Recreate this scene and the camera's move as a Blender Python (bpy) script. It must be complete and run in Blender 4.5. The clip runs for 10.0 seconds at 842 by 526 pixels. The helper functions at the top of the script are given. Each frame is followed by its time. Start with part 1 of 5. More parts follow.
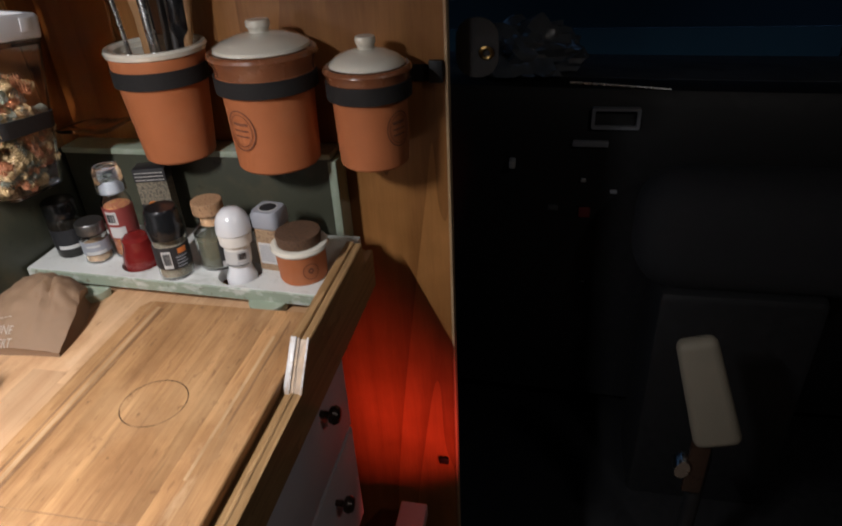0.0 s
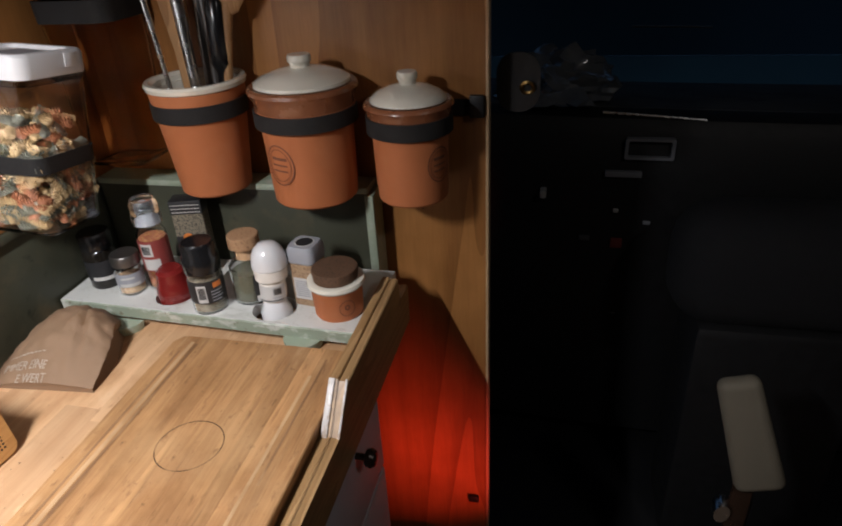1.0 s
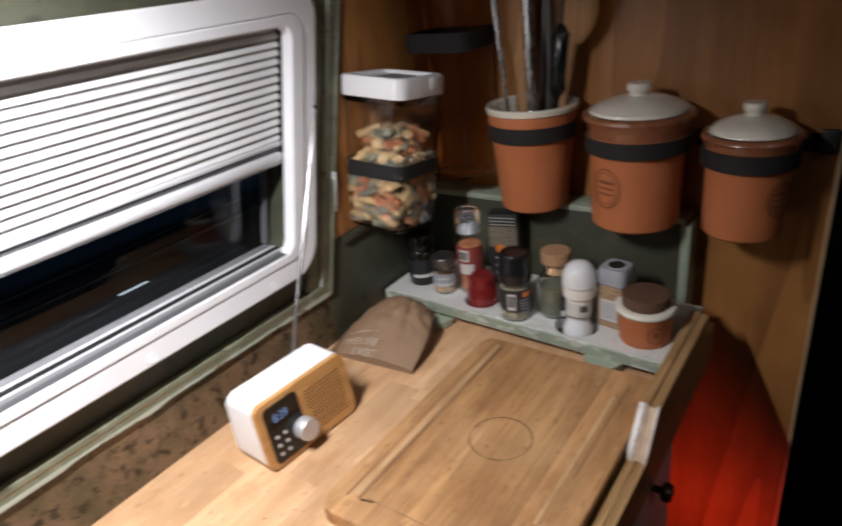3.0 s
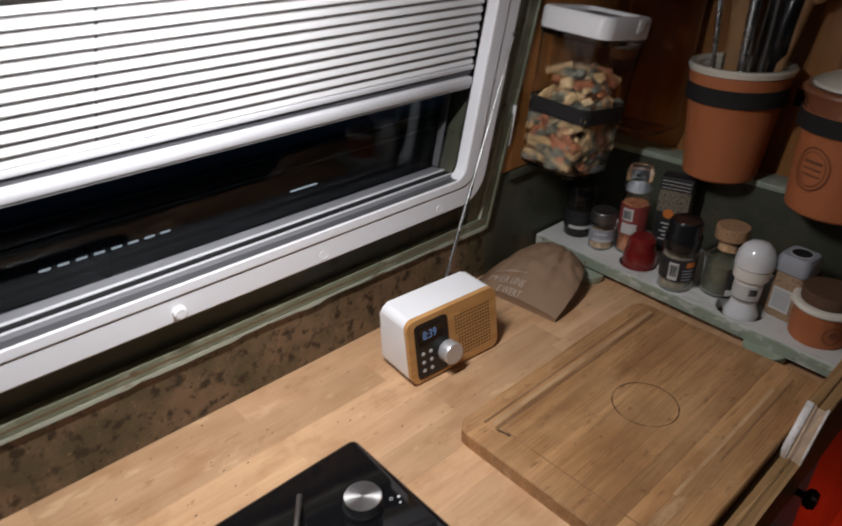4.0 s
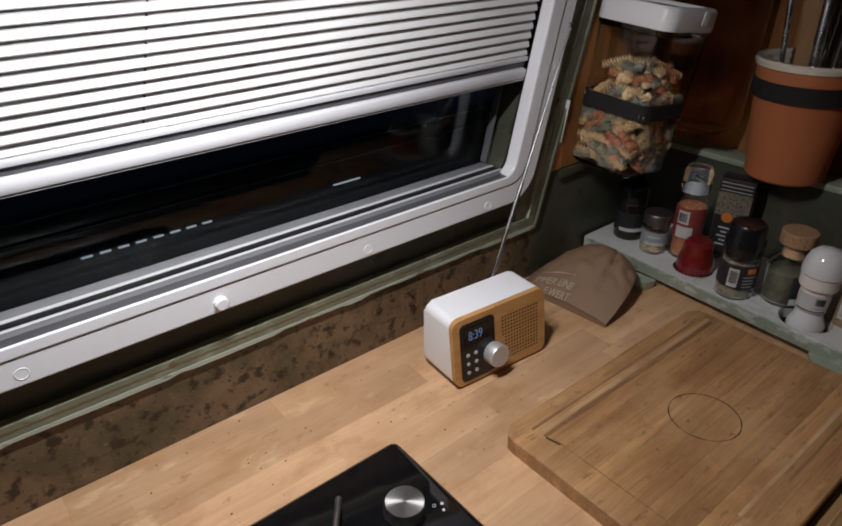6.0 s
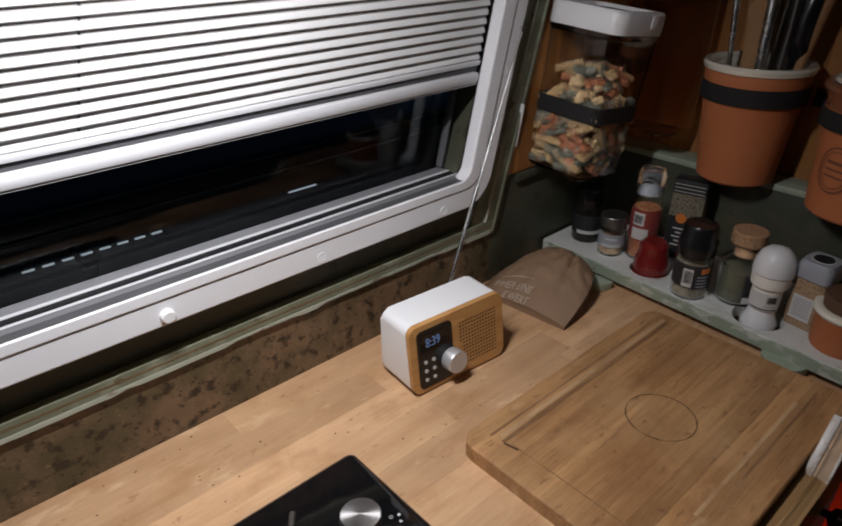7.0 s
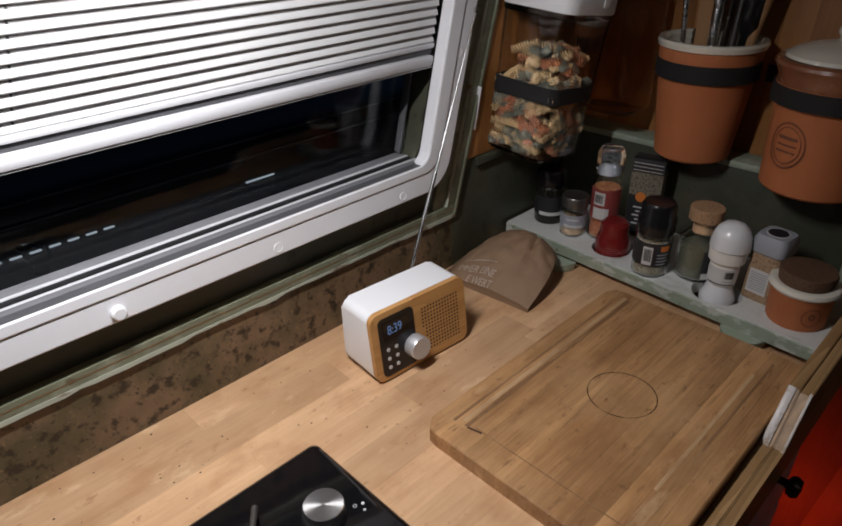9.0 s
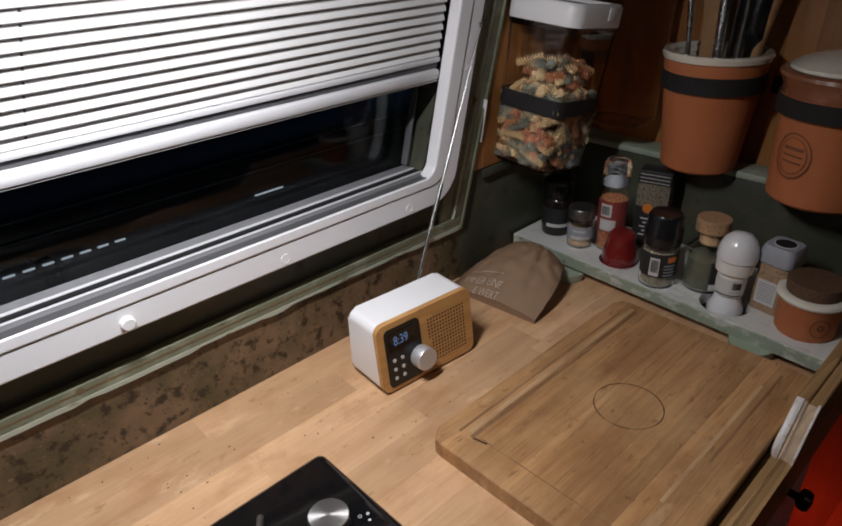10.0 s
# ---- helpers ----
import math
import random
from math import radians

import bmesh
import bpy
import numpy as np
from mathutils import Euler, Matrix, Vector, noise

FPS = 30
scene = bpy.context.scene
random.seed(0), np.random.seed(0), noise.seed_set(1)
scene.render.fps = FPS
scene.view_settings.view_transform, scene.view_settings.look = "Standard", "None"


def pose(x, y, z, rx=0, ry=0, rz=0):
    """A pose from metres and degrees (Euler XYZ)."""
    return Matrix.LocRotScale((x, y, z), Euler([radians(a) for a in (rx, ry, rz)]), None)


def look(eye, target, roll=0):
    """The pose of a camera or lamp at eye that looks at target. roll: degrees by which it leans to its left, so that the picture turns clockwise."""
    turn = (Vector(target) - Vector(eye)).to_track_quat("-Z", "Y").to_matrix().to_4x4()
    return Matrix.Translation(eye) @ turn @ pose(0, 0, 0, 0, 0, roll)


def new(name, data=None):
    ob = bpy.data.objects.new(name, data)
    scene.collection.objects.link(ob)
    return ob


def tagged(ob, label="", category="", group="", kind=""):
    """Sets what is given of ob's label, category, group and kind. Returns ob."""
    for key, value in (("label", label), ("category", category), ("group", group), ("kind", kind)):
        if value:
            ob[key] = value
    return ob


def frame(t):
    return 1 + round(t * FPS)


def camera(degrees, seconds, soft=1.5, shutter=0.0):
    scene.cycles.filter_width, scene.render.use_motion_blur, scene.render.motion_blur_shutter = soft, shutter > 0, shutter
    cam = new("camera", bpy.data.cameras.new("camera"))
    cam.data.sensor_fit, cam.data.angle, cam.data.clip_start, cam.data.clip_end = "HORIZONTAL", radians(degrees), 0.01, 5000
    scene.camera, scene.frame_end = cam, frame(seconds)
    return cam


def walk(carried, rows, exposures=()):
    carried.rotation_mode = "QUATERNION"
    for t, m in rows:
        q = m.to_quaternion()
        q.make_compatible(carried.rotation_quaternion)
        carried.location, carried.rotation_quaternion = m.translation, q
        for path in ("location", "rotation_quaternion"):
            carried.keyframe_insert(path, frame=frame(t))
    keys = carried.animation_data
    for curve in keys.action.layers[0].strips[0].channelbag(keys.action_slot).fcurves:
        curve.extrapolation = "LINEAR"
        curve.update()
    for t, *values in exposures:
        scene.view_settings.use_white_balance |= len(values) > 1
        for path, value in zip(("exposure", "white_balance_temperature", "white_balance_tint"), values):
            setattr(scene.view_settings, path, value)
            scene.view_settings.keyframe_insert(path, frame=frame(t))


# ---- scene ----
cam = camera(66.8, 10.0, soft=1.8, shutter=0.5)
PATH = [
    (0, (-0.692, -0.685, 0.455), (0.978, -0.314, -0.582), -3.2),
    (0.5, (-0.671, -0.663, 0.461), (1.02, -0.268, -0.532), -3.1),
    (1, (-0.672, -0.654, 0.466), (1.018, -0.229, -0.515), -3.3),
    (1.3, (-0.68, -0.65, 0.47), (1.024, -0.179, -0.466), -3.5),
    (1.5, (-0.681, -0.649, 0.471), (1.022, -0.174, -0.463), -3.4),
    (2, (-0.689, -0.642, 0.47), (0.992, -0.095, -0.466), -4.3),
    (2.5, (-0.711, -0.604, 0.475), (0.861, 0.275, -0.394), -5.4),
    (2.8, (-0.729, -0.589, 0.474), (0.769, 0.416, -0.389), -5.9),
    (3, (-0.737, -0.583, 0.478), (0.7, 0.516, -0.374), -6.6),
    (3.2, (-0.75, -0.575, 0.487), (0.606, 0.618, -0.372), -6.5),
    (4.5, (-0.794, -0.517, 0.461), (0.32, 0.784, -0.571), 1.0),
    (4.9, (-0.801, -0.515, 0.461), (0.318, 0.827, -0.513), 0.3),
    (5, (-0.8, -0.516, 0.46), (0.301, 0.843, -0.511), -0.0),
    (6.5, (-0.775, -0.505, 0.448), (0.317, 0.859, -0.526), -1.1),
    (7, (-0.767, -0.512, 0.447), (0.397, 0.802, -0.512), -0.5),
    (7.5, (-0.757, -0.526, 0.446), (0.433, 0.763, -0.515), -0.9),
    (8, (-0.754, -0.524, 0.443), (0.438, 0.732, -0.557), -0.5),
    (8.5, (-0.755, -0.523, 0.442), (0.436, 0.755, -0.532), -1.1),
    (9, (-0.752, -0.52, 0.444), (0.454, 0.727, -0.553), -1.2),
    (9.5, (-0.754, -0.527, 0.443), (0.443, 0.742, -0.535), -1.7),
    (10, (-0.751, -0.528, 0.444), (0.443, 0.759, -0.515), -1.9),
]
walk(cam, [(t, look(eye, target, roll)) for t, eye, target, roll in PATH],
     exposures=[(0.0, 0.95), (2.0, 1.0), (2.8, 0.7), (3.3, 0.3), (4.5, -0.58), (7.0, -0.55), (8.5, -0.42), (10.0, -0.42)])

# ---- world, lamp, exposure ----
world = bpy.data.worlds.new("night")
scene.world = world
world.use_nodes = True
world.node_tree.nodes["Background"].inputs[0].default_value = (0.10, 0.22, 0.45, 1)
world.node_tree.nodes["Background"].inputs[1].default_value = 0.12

LAMP_AT = (-0.64, -0.205, 0.590)
lamp_data = bpy.data.lights.new("lamp_light", "AREA")
lamp_data.shape, lamp_data.size, lamp_data.size_y = "RECTANGLE", 0.16, 0.012
lamp_data.spread = radians(160)
lamp_data.energy, lamp_data.color = 4.0, (0.965, 0.965, 1.0)
lamp_light = new("lamp_light", lamp_data)
lamp_light.matrix_world = pose(LAMP_AT[0], LAMP_AT[1], LAMP_AT[2] - 0.010, 12, 0, 0)

# red standby light low in the gangway
RED_AT = (-0.16, -0.68, -0.47)
red_data = bpy.data.lights.new("red_light", "AREA")
red_data.shape, red_data.size = "DISK", 0.05
red_data.energy, red_data.color = 0.12, (1.0, 0.08, 0.06)
red_data.spread = radians(64)
red_light = new("red_light", red_data)
red_light.matrix_world = look(RED_AT, (0.10, -0.42, -0.34))


# dim roof lamp further back in the van
ROOF_AT = (-0.75, -1.55, 1.10)
roof_data = bpy.data.lights.new("roof_light", "AREA")
roof_data.shape, roof_data.size = "DISK", 0.12
roof_data.energy, roof_data.color = 0.9, (1.0, 0.94, 0.90)
roof_light = new("roof_light", roof_data)
roof_light.matrix_world = pose(*ROOF_AT, 0, 0, 0)

# ---- materials ----
def nodes_of(name):
    m = bpy.data.materials.new(name)
    m.use_nodes = True
    t = m.node_tree
    return m, t, t.nodes["Principled BSDF"]


def add(t, kind, **values):
    n = t.nodes.new(kind)
    for k, v in values.items():
        n.inputs[k].default_value = v
    return n


def ramp(t, source, stops):
    r = t.nodes.new("ShaderNodeValToRGB")
    el = r.color_ramp.elements
    el[0].position, el[0].color = stops[0][0], (*stops[0][1], 1)
    el[1].position, el[1].color = stops[-1][0], (*stops[-1][1], 1)
    for p, c in stops[1:-1]:
        e = el.new(p)
        e.color = (*c, 1)
    t.links.new(source, r.inputs[0])
    return r.outputs[0]


def coords(t, scale=(1, 1, 1), kind="Object", rot=(0, 0, 0)):
    c = t.nodes.new("ShaderNodeTexCoord")
    m = t.nodes.new("ShaderNodeMapping")
    m.inputs["Scale"].default_value = scale
    m.inputs["Rotation"].default_value = rot
    t.links.new(c.outputs[kind], m.inputs[0])
    return m.outputs[0]


def world_coords(t, scale=(1, 1, 1)):
    g = t.nodes.new("ShaderNodeNewGeometry")
    m = t.nodes.new("ShaderNodeMapping")
    m.inputs["Scale"].default_value = scale
    t.links.new(g.outputs["Position"], m.inputs[0])
    return m.outputs[0]


def noise_of(t, vec, scale, detail=4.0, rough=0.55, dist=0.0):
    n = add(t, "ShaderNodeTexNoise", Scale=scale, Detail=detail, Roughness=rough, Distortion=dist)
    t.links.new(vec, n.inputs["Vector"])
    return n.outputs["Fac"]


def mix(t, fac, a, b, mode="MIX"):
    m = t.nodes.new("ShaderNodeMix")
    m.data_type, m.blend_type = "RGBA", mode
    for i, v in ((0, fac), (6, a), (7, b)):
        if isinstance(v, (int, float)):
            m.inputs[i].default_value = v
        elif isinstance(v, tuple):
            m.inputs[i].default_value = (*v, 1)
        else:
            t.links.new(v, m.inputs[i])
    return m.outputs[2]


def math_of(t, op, a, b=0.0):
    m = t.nodes.new("ShaderNodeMath")
    m.operation = op
    for i, v in ((0, a), (1, b)):
        if isinstance(v, (int, float)):
            m.inputs[i].default_value = v
        else:
            t.links.new(v, m.inputs[i])
    return m.outputs[0]


def bump(t, p, height, strength=0.2, distance=0.001):
    b = add(t, "ShaderNodeBump", Strength=strength, Distance=distance)
    t.links.new(height, b.inputs["Height"])
    t.links.new(b.outputs[0], p.inputs["Normal"])


def plain(name, colour, rough=0.5, metal=0.0, vary=0.12, scale=40.0, relief=0.1, coat=0.0):
    """A surface of one colour with fine mottling, uneven gloss and slight relief."""
    m, t, p = nodes_of(name)
    v = coords(t)
    n1 = noise_of(t, v, scale)
    n2 = noise_of(t, v, scale * 6, 6)
    c = mix(t, n1, tuple(x * (1 - vary) for x in colour), tuple(min(1, x * (1 + vary)) for x in colour))
    t.links.new(c, p.inputs["Base Color"])
    r = math_of(t, "MULTIPLY_ADD", n1, min(0.25, rough))
    r.node.inputs[2].default_value = max(0.02, rough - 0.12)
    t.links.new(r, p.inputs["Roughness"])
    p.inputs["Metallic"].default_value = metal
    p.inputs["Coat Weight"].default_value = coat
    if relief:
        bump(t, p, n2, relief, 0.0006)
    return m


def wood(name, dark, light, along="x", rough=0.5, ring=22.0, random_tone=0.25, blotch=0.3, streak=0.55):
    """Wood with long fibres, growth rings, and a tone that changes from piece to piece."""
    m, t, p = nodes_of(name)
    s = {"x": (0.06, 1, 1), "y": (1, 0.06, 1), "z": (1, 1, 0.06)}[along]
    info = t.nodes.new("ShaderNodeObjectInfo")
    base = world_coords(t, s)
    shift = t.nodes.new("ShaderNodeVectorMath")
    shift.operation = "ADD"
    rnd = t.nodes.new("ShaderNodeCombineXYZ")
    off = math_of(t, "MULTIPLY", info.outputs["Random"], 7.3)
    for i in range(3):
        t.links.new(off, rnd.inputs[i])
    t.links.new(base, shift.inputs[0])
    t.links.new(rnd.outputs[0], shift.inputs[1])
    v = shift.outputs[0]
    fibre = noise_of(t, v, 420, 6, 0.6)
    rings = noise_of(t, v, ring, 3, 0.5, 0.6)
    saw = math_of(t, "FRACT", math_of(t, "MULTIPLY", rings, 9.0))
    broad = noise_of(t, v, 48, 4, 0.6)
    soft = mix(t, streak, saw, mix(t, 0.35, broad, fibre))
    c = ramp(t, soft, [(0.2, dark), (0.8, light)] if streak < 0.7 else [(0.30, dark), (0.68, light)])
    tone = math_of(t, "MULTIPLY_ADD", info.outputs["Random"], random_tone)
    tone.node.inputs[2].default_value = 1 - random_tone / 2
    spots = noise_of(t, world_coords(t), 16, 3)
    tone2 = math_of(t, "MULTIPLY_ADD", spots, blotch)
    tone2.node.inputs[2].default_value = 1 - blotch / 2
    tt = math_of(t, "MULTIPLY", tone, tone2)
    grey = t.nodes.new("ShaderNodeCombineColor")
    for i in range(3):
        t.links.new(tt, grey.inputs[i])
    c = mix(t, 1.0, c, grey.outputs[0], "MULTIPLY")
    t.links.new(c, p.inputs["Base Color"])
    rr = math_of(t, "MULTIPLY_ADD", spots, 0.3)
    rr.node.inputs[2].default_value = rough - 0.15
    t.links.new(rr, p.inputs["Roughness"])
    bump(t, p, soft, 0.15, 0.0005)
    return m


def stain(m, colour, scale, low, high, amount=0.8, stretch=(1, 1, 1)):
    """Lays stains of a colour over a material's base colour."""
    t = m.node_tree
    p = t.nodes["Principled BSDF"]
    old = p.inputs["Base Color"].links[0].from_socket
    n = noise_of(t, world_coords(t, stretch), scale, 5, 0.6)
    f = ramp(t, n, [(low, (0, 0, 0)), (high, (amount,) * 3)])
    t.links.new(mix(t, f, old, colour), p.inputs["Base Color"])
    return m


def glass(name, colour=(1, 1, 1), rough=0.02, ior=1.45):
    m, t, p = nodes_of(name)
    p.inputs["Base Color"].default_value = (*colour, 1)
    p.inputs["Transmission Weight"].default_value = 1
    p.inputs["Roughness"].default_value = rough
    p.inputs["IOR"].default_value = ior
    return m


def emitter(name, colour, strength):
    m, t, p = nodes_of(name)
    p.inputs["Base Color"].default_value = (0, 0, 0, 1)
    p.inputs["Emission Color"].default_value = (*colour, 1)
    p.inputs["Emission Strength"].default_value = strength
    return m


M_BEECH = stain(stain(wood("beech", (0.46, 0.262, 0.134), (0.62, 0.392, 0.222), "x", 0.40, 14, 0.30, 0.34, 0.93), (0.34, 0.165, 0.066), 22, 0.50, 0.72, 0.6, (0.6, 1, 1)), (0.16, 0.08, 0.035), 150, 0.66, 0.74, 0.6)
stain(M_BEECH, (0.70, 0.48, 0.29), 34, 0.60, 0.68, 0.5, (0.45, 1, 1))
stain(M_BEECH, (0.27, 0.125, 0.05), 75, 0.63, 0.70, 0.55, (0.6, 1, 1))
M_BOARD = wood("board_wood", (0.245, 0.110, 0.039), (0.54, 0.300, 0.130), "x", 0.52, 20, 0.34, 0.5, 0.97)
M_OAK = wood("oak_veneer", (0.22, 0.088, 0.024), (0.40, 0.175, 0.052), "z", 0.40, 5, 0.1, 0.5, 0.72)
M_OAK_PALE = wood("pale_edge", (0.42, 0.28, 0.15), (0.6, 0.42, 0.25), "z", 0.5, 20, 0.1)
M_RAIL = stain(wood("rail_wood", (0.27, 0.15, 0.06), (0.46, 0.28, 0.13), "x", 0.45, 18, 0.2), (0.10, 0.05, 0.02), 60, 0.55, 0.75, 0.6, (0.3, 1, 1))
M_SPOON = wood("spoon_wood", (0.30, 0.15, 0.06), (0.45, 0.25, 0.11), "z", 0.6, 20, 0.3)
M_BAMBOO = wood("bamboo", (0.45, 0.22, 0.07), (0.58, 0.31, 0.11), "x", 0.45, 30, 0.0, 0.1)
M_CORK = stain(plain("cork", (0.36, 0.21, 0.11), 0.85, 0, 0.25, 120, 0.4), (0.12, 0.06, 0.03), 400, 0.56, 0.66)
M_CORK_DARK = stain(plain("dark_cork", (0.10, 0.05, 0.025), 0.8, 0, 0.25, 120, 0.4), (0.04, 0.02, 0.01), 400, 0.5, 0.66)
M_TERRA = stain(plain("terracotta", (0.43, 0.135, 0.046), 0.72, 0, 0.10, 26, 0.25), (0.50, 0.21, 0.10), 14, 0.5, 0.8, 0.4)
M_GLAZE = plain("brown_glaze", (0.23, 0.085, 0.04), 0.25, 0, 0.15, 30, 0.05, 0.4)
M_CREAM = plain("cream_glaze", (0.72, 0.68, 0.58), 0.14, 0, 0.04, 20, 0.02, 1.0)
M_PEARL = plain("pearl_plastic", (0.70, 0.70, 0.71), 0.16, 0, 0.03, 30, 0.02, 0.8)
M_STAMP = plain("stamp_ink", (0.17, 0.06, 0.03), 0.8, 0, 0.3, 300, 0.1)
M_WHITE = plain("white_plastic", (0.84, 0.84, 0.85), 0.38, 0, 0.03, 20, 0.05)
M_FRAME = plain("frame_plastic", (0.78, 0.78, 0.80), 0.32, 0, 0.04, 9, 0.04)
M_SLAT = stain(plain("blind_fabric", (0.58, 0.575, 0.57), 0.75, 0, 0.04, 30, 0.15), (0.45, 0.40, 0.30), 45, 0.66, 0.80, 0.35)
M_GAP = plain("blind_fold_shade", (0.36, 0.35, 0.34), 0.8, 0, 0.1, 30, 0.1)
M_GREYSEAL = plain("grey_seal", (0.085, 0.085, 0.09), 0.45, 0, 0.2, 30, 0.1)
M_BLACK = plain("black_rubber", (0.007, 0.007, 0.008), 0.55, 0, 0.3, 60, 0.2)
M_STRAP = plain("black_webbing", (0.010, 0.009, 0.009), 0.8, 0, 0.3, 300, 0.6)
M_DARKGREEN = stain(stain(plain("dark_green_paint", (0.056, 0.058, 0.038), 0.5, 0, 0.3, 10, 0.2), (0.10, 0.085, 0.05), 26, 0.52, 0.75, 0.7), (0.012, 0.012, 0.009), 45, 0.6, 0.7, 0.7)
M_GREEN = stain(stain(plain("sage_paint", (0.165, 0.172, 0.115), 0.5, 0, 0.2, 14, 0.35), (0.30, 0.31, 0.23), 60, 0.52, 0.66, 0.7, (0.4, 1, 0.4)), (0.09, 0.055, 0.025), 110, 0.62, 0.68, 0.7, (0.4, 1, 1))
M_CHIP = stain(plain("chipped_sage_edge", (0.40, 0.42, 0.34), 0.5, 0, 0.15, 30, 0.3), (0.16, 0.10, 0.05), 90, 0.56, 0.64, 0.8, (0.4, 1, 1))
M_BAREWOOD = plain("bare_wood_line", (0.30, 0.19, 0.09), 0.6, 0, 0.2, 60, 0.2)
M_SAGE = stain(plain("pale_sage_paint", (0.30, 0.35, 0.26), 0.5, 0, 0.1, 20, 0.3), (0.5, 0.5, 0.45), 40, 0.5, 0.7, 0.6)
M_SAGEEDGE = stain(stain(plain("worn_sage_edge", (0.27, 0.31, 0.235), 0.5, 0, 0.12, 30, 0.35), (0.55, 0.55, 0.50), 70, 0.52, 0.62, 0.8, (1, 0.5, 1)), (0.13, 0.09, 0.05), 150, 0.62, 0.68, 0.8)
M_SPLASH = stain(stain(plain("marbled_panel", (0.165, 0.105, 0.060), 0.42, 0, 0.35, 30, 0.3), (0.068, 0.056, 0.026), 13, 0.44, 0.62, 0.9), (0.020, 0.013, 0.008), 62, 0.53, 0.62, 0.95)
stain(M_SPLASH, (0.26, 0.165, 0.085), 170, 0.60, 0.70, 0.6)
stain(M_SPLASH, (0.015, 0.010, 0.007), 150, 0.60, 0.67, 0.9)
M_SHELF = stain(stain(plain("chipped_white_paint", (0.60, 0.60, 0.57), 0.5, 0, 0.06, 20, 0.3), (0.34, 0.36, 0.30), 40, 0.58, 0.68, 0.5, (1, 0.5, 2)), (0.35, 0.30, 0.24), 160, 0.6, 0.75, 0.5)
M_LAVENDER = stain(plain("off_white_paint", (0.58, 0.54, 0.57), 0.45, 0, 0.05, 15, 0.2), (0.42, 0.33, 0.32), 25, 0.6, 0.8, 0.4)
M_OLDWHITE = stain(plain("worn_white_paint", (0.54, 0.50, 0.47), 0.4, 0, 0.05, 30, 0.3), (0.34, 0.23, 0.14), 90, 0.50, 0.60, 0.9, (1, 1, 0.3))
M_HOB = plain("black_ceramic_glass", (0.006, 0.006, 0.007), 0.09, 0, 0.2, 8, 0.0)
M_GLOSSBLACK = plain("black_panel", (0.010, 0.010, 0.011), 0.22, 0, 0.2, 20, 0.0)
M_STEEL = plain("steel", (0.66, 0.66, 0.66), 0.26, 1, 0.06, 40, 0.05)
M_DARKSTEEL = plain("dark_steel", (0.22, 0.21, 0.20), 0.35, 0.9, 0.2, 40, 0.1)
M_BRASS = plain("old_brass", (0.42, 0.27, 0.10), 0.35, 1, 0.15, 60, 0.1)
M_BRONZE = plain("dark_bronze", (0.055, 0.030, 0.020), 0.30, 0.3, 0.2, 60, 0.1)
M_PAPER = stain(plain("kraft_paper", (0.24, 0.147, 0.086), 0.75, 0, 0.08, 22, 0.5), (0.20, 0.11, 0.05), 30, 0.60, 0.68, 0.6)
M_PRINT = plain("pale_print", (0.42, 0.34, 0.27), 0.7, 0, 0.05, 80, 0.0)
M_LABEL_W = plain("white_label", (0.54, 0.53, 0.51), 0.5, 0, 0.06, 40, 0.0)
M_LABEL_B = plain("black_label", (0.02, 0.02, 0.022), 0.45, 0, 0.2, 40, 0.0)
M_LABEL_R = plain("red_label", (0.24, 0.045, 0.04), 0.45, 0, 0.1, 40, 0.0)
M_LABEL_G = plain("grey_label", (0.30, 0.31, 0.34), 0.5, 0, 0.1, 40, 0.0)
M_ORANGE = plain("orange_print", (0.62, 0.18, 0.03), 0.5, 0, 0.1, 40, 0.0)
M_REDCAP = plain("red_plastic", (0.17, 0.014, 0.013), 0.18, 0, 0.08, 30, 0.03, 0.2)
M_SALT = plain("white_salt", (0.74, 0.70, 0.64), 0.85, 0, 0.05, 200, 0.5)
M_PEPPER = stain(plain("dried_herbs", (0.060, 0.058, 0.034), 0.9, 0, 0.4, 300, 0.9), (0.03, 0.025, 0.015), 400, 0.5, 0.6)
M_CHILI = stain(plain("chili_flakes", (0.20, 0.05, 0.02), 0.85, 0, 0.35, 300, 0.9), (0.36, 0.20, 0.06), 350, 0.52, 0.6)
M_SPICE = stain(plain("ground_spice", (0.33, 0.22, 0.13), 0.9, 0, 0.1, 200, 0.5), (0.2, 0.12, 0.07), 300, 0.5, 0.6)
M_CORN = stain(plain("peppercorns", (0.20, 0.17, 0.12), 0.9, 0, 0.4, 260, 0.9), (0.04, 0.035, 0.03), 420, 0.48, 0.6)
M_PASTA = [plain("plain_pasta", (0.35, 0.245, 0.125), 0.6, 0, 0.08, 60, 0.2), plain("tomato_pasta", (0.27, 0.10, 0.045), 0.6, 0, 0.1, 60, 0.2), plain("spinach_pasta", (0.11, 0.115, 0.092), 0.6, 0, 0.1, 60, 0.2)]
M_CLEAR = glass("clear_glass", (0.94, 0.96, 0.95), 0.03)
M_TUB = glass("clear_plastic", (0.90, 0.87, 0.84), 0.03, 1.45)
M_PANE = glass("window_pane", (0.9, 0.95, 0.97), 0.0, 1.33)
M_DARKGLASS = plain("dark_glass", (0.012, 0.010, 0.008), 0.08, 0, 0.2, 20, 0.0)
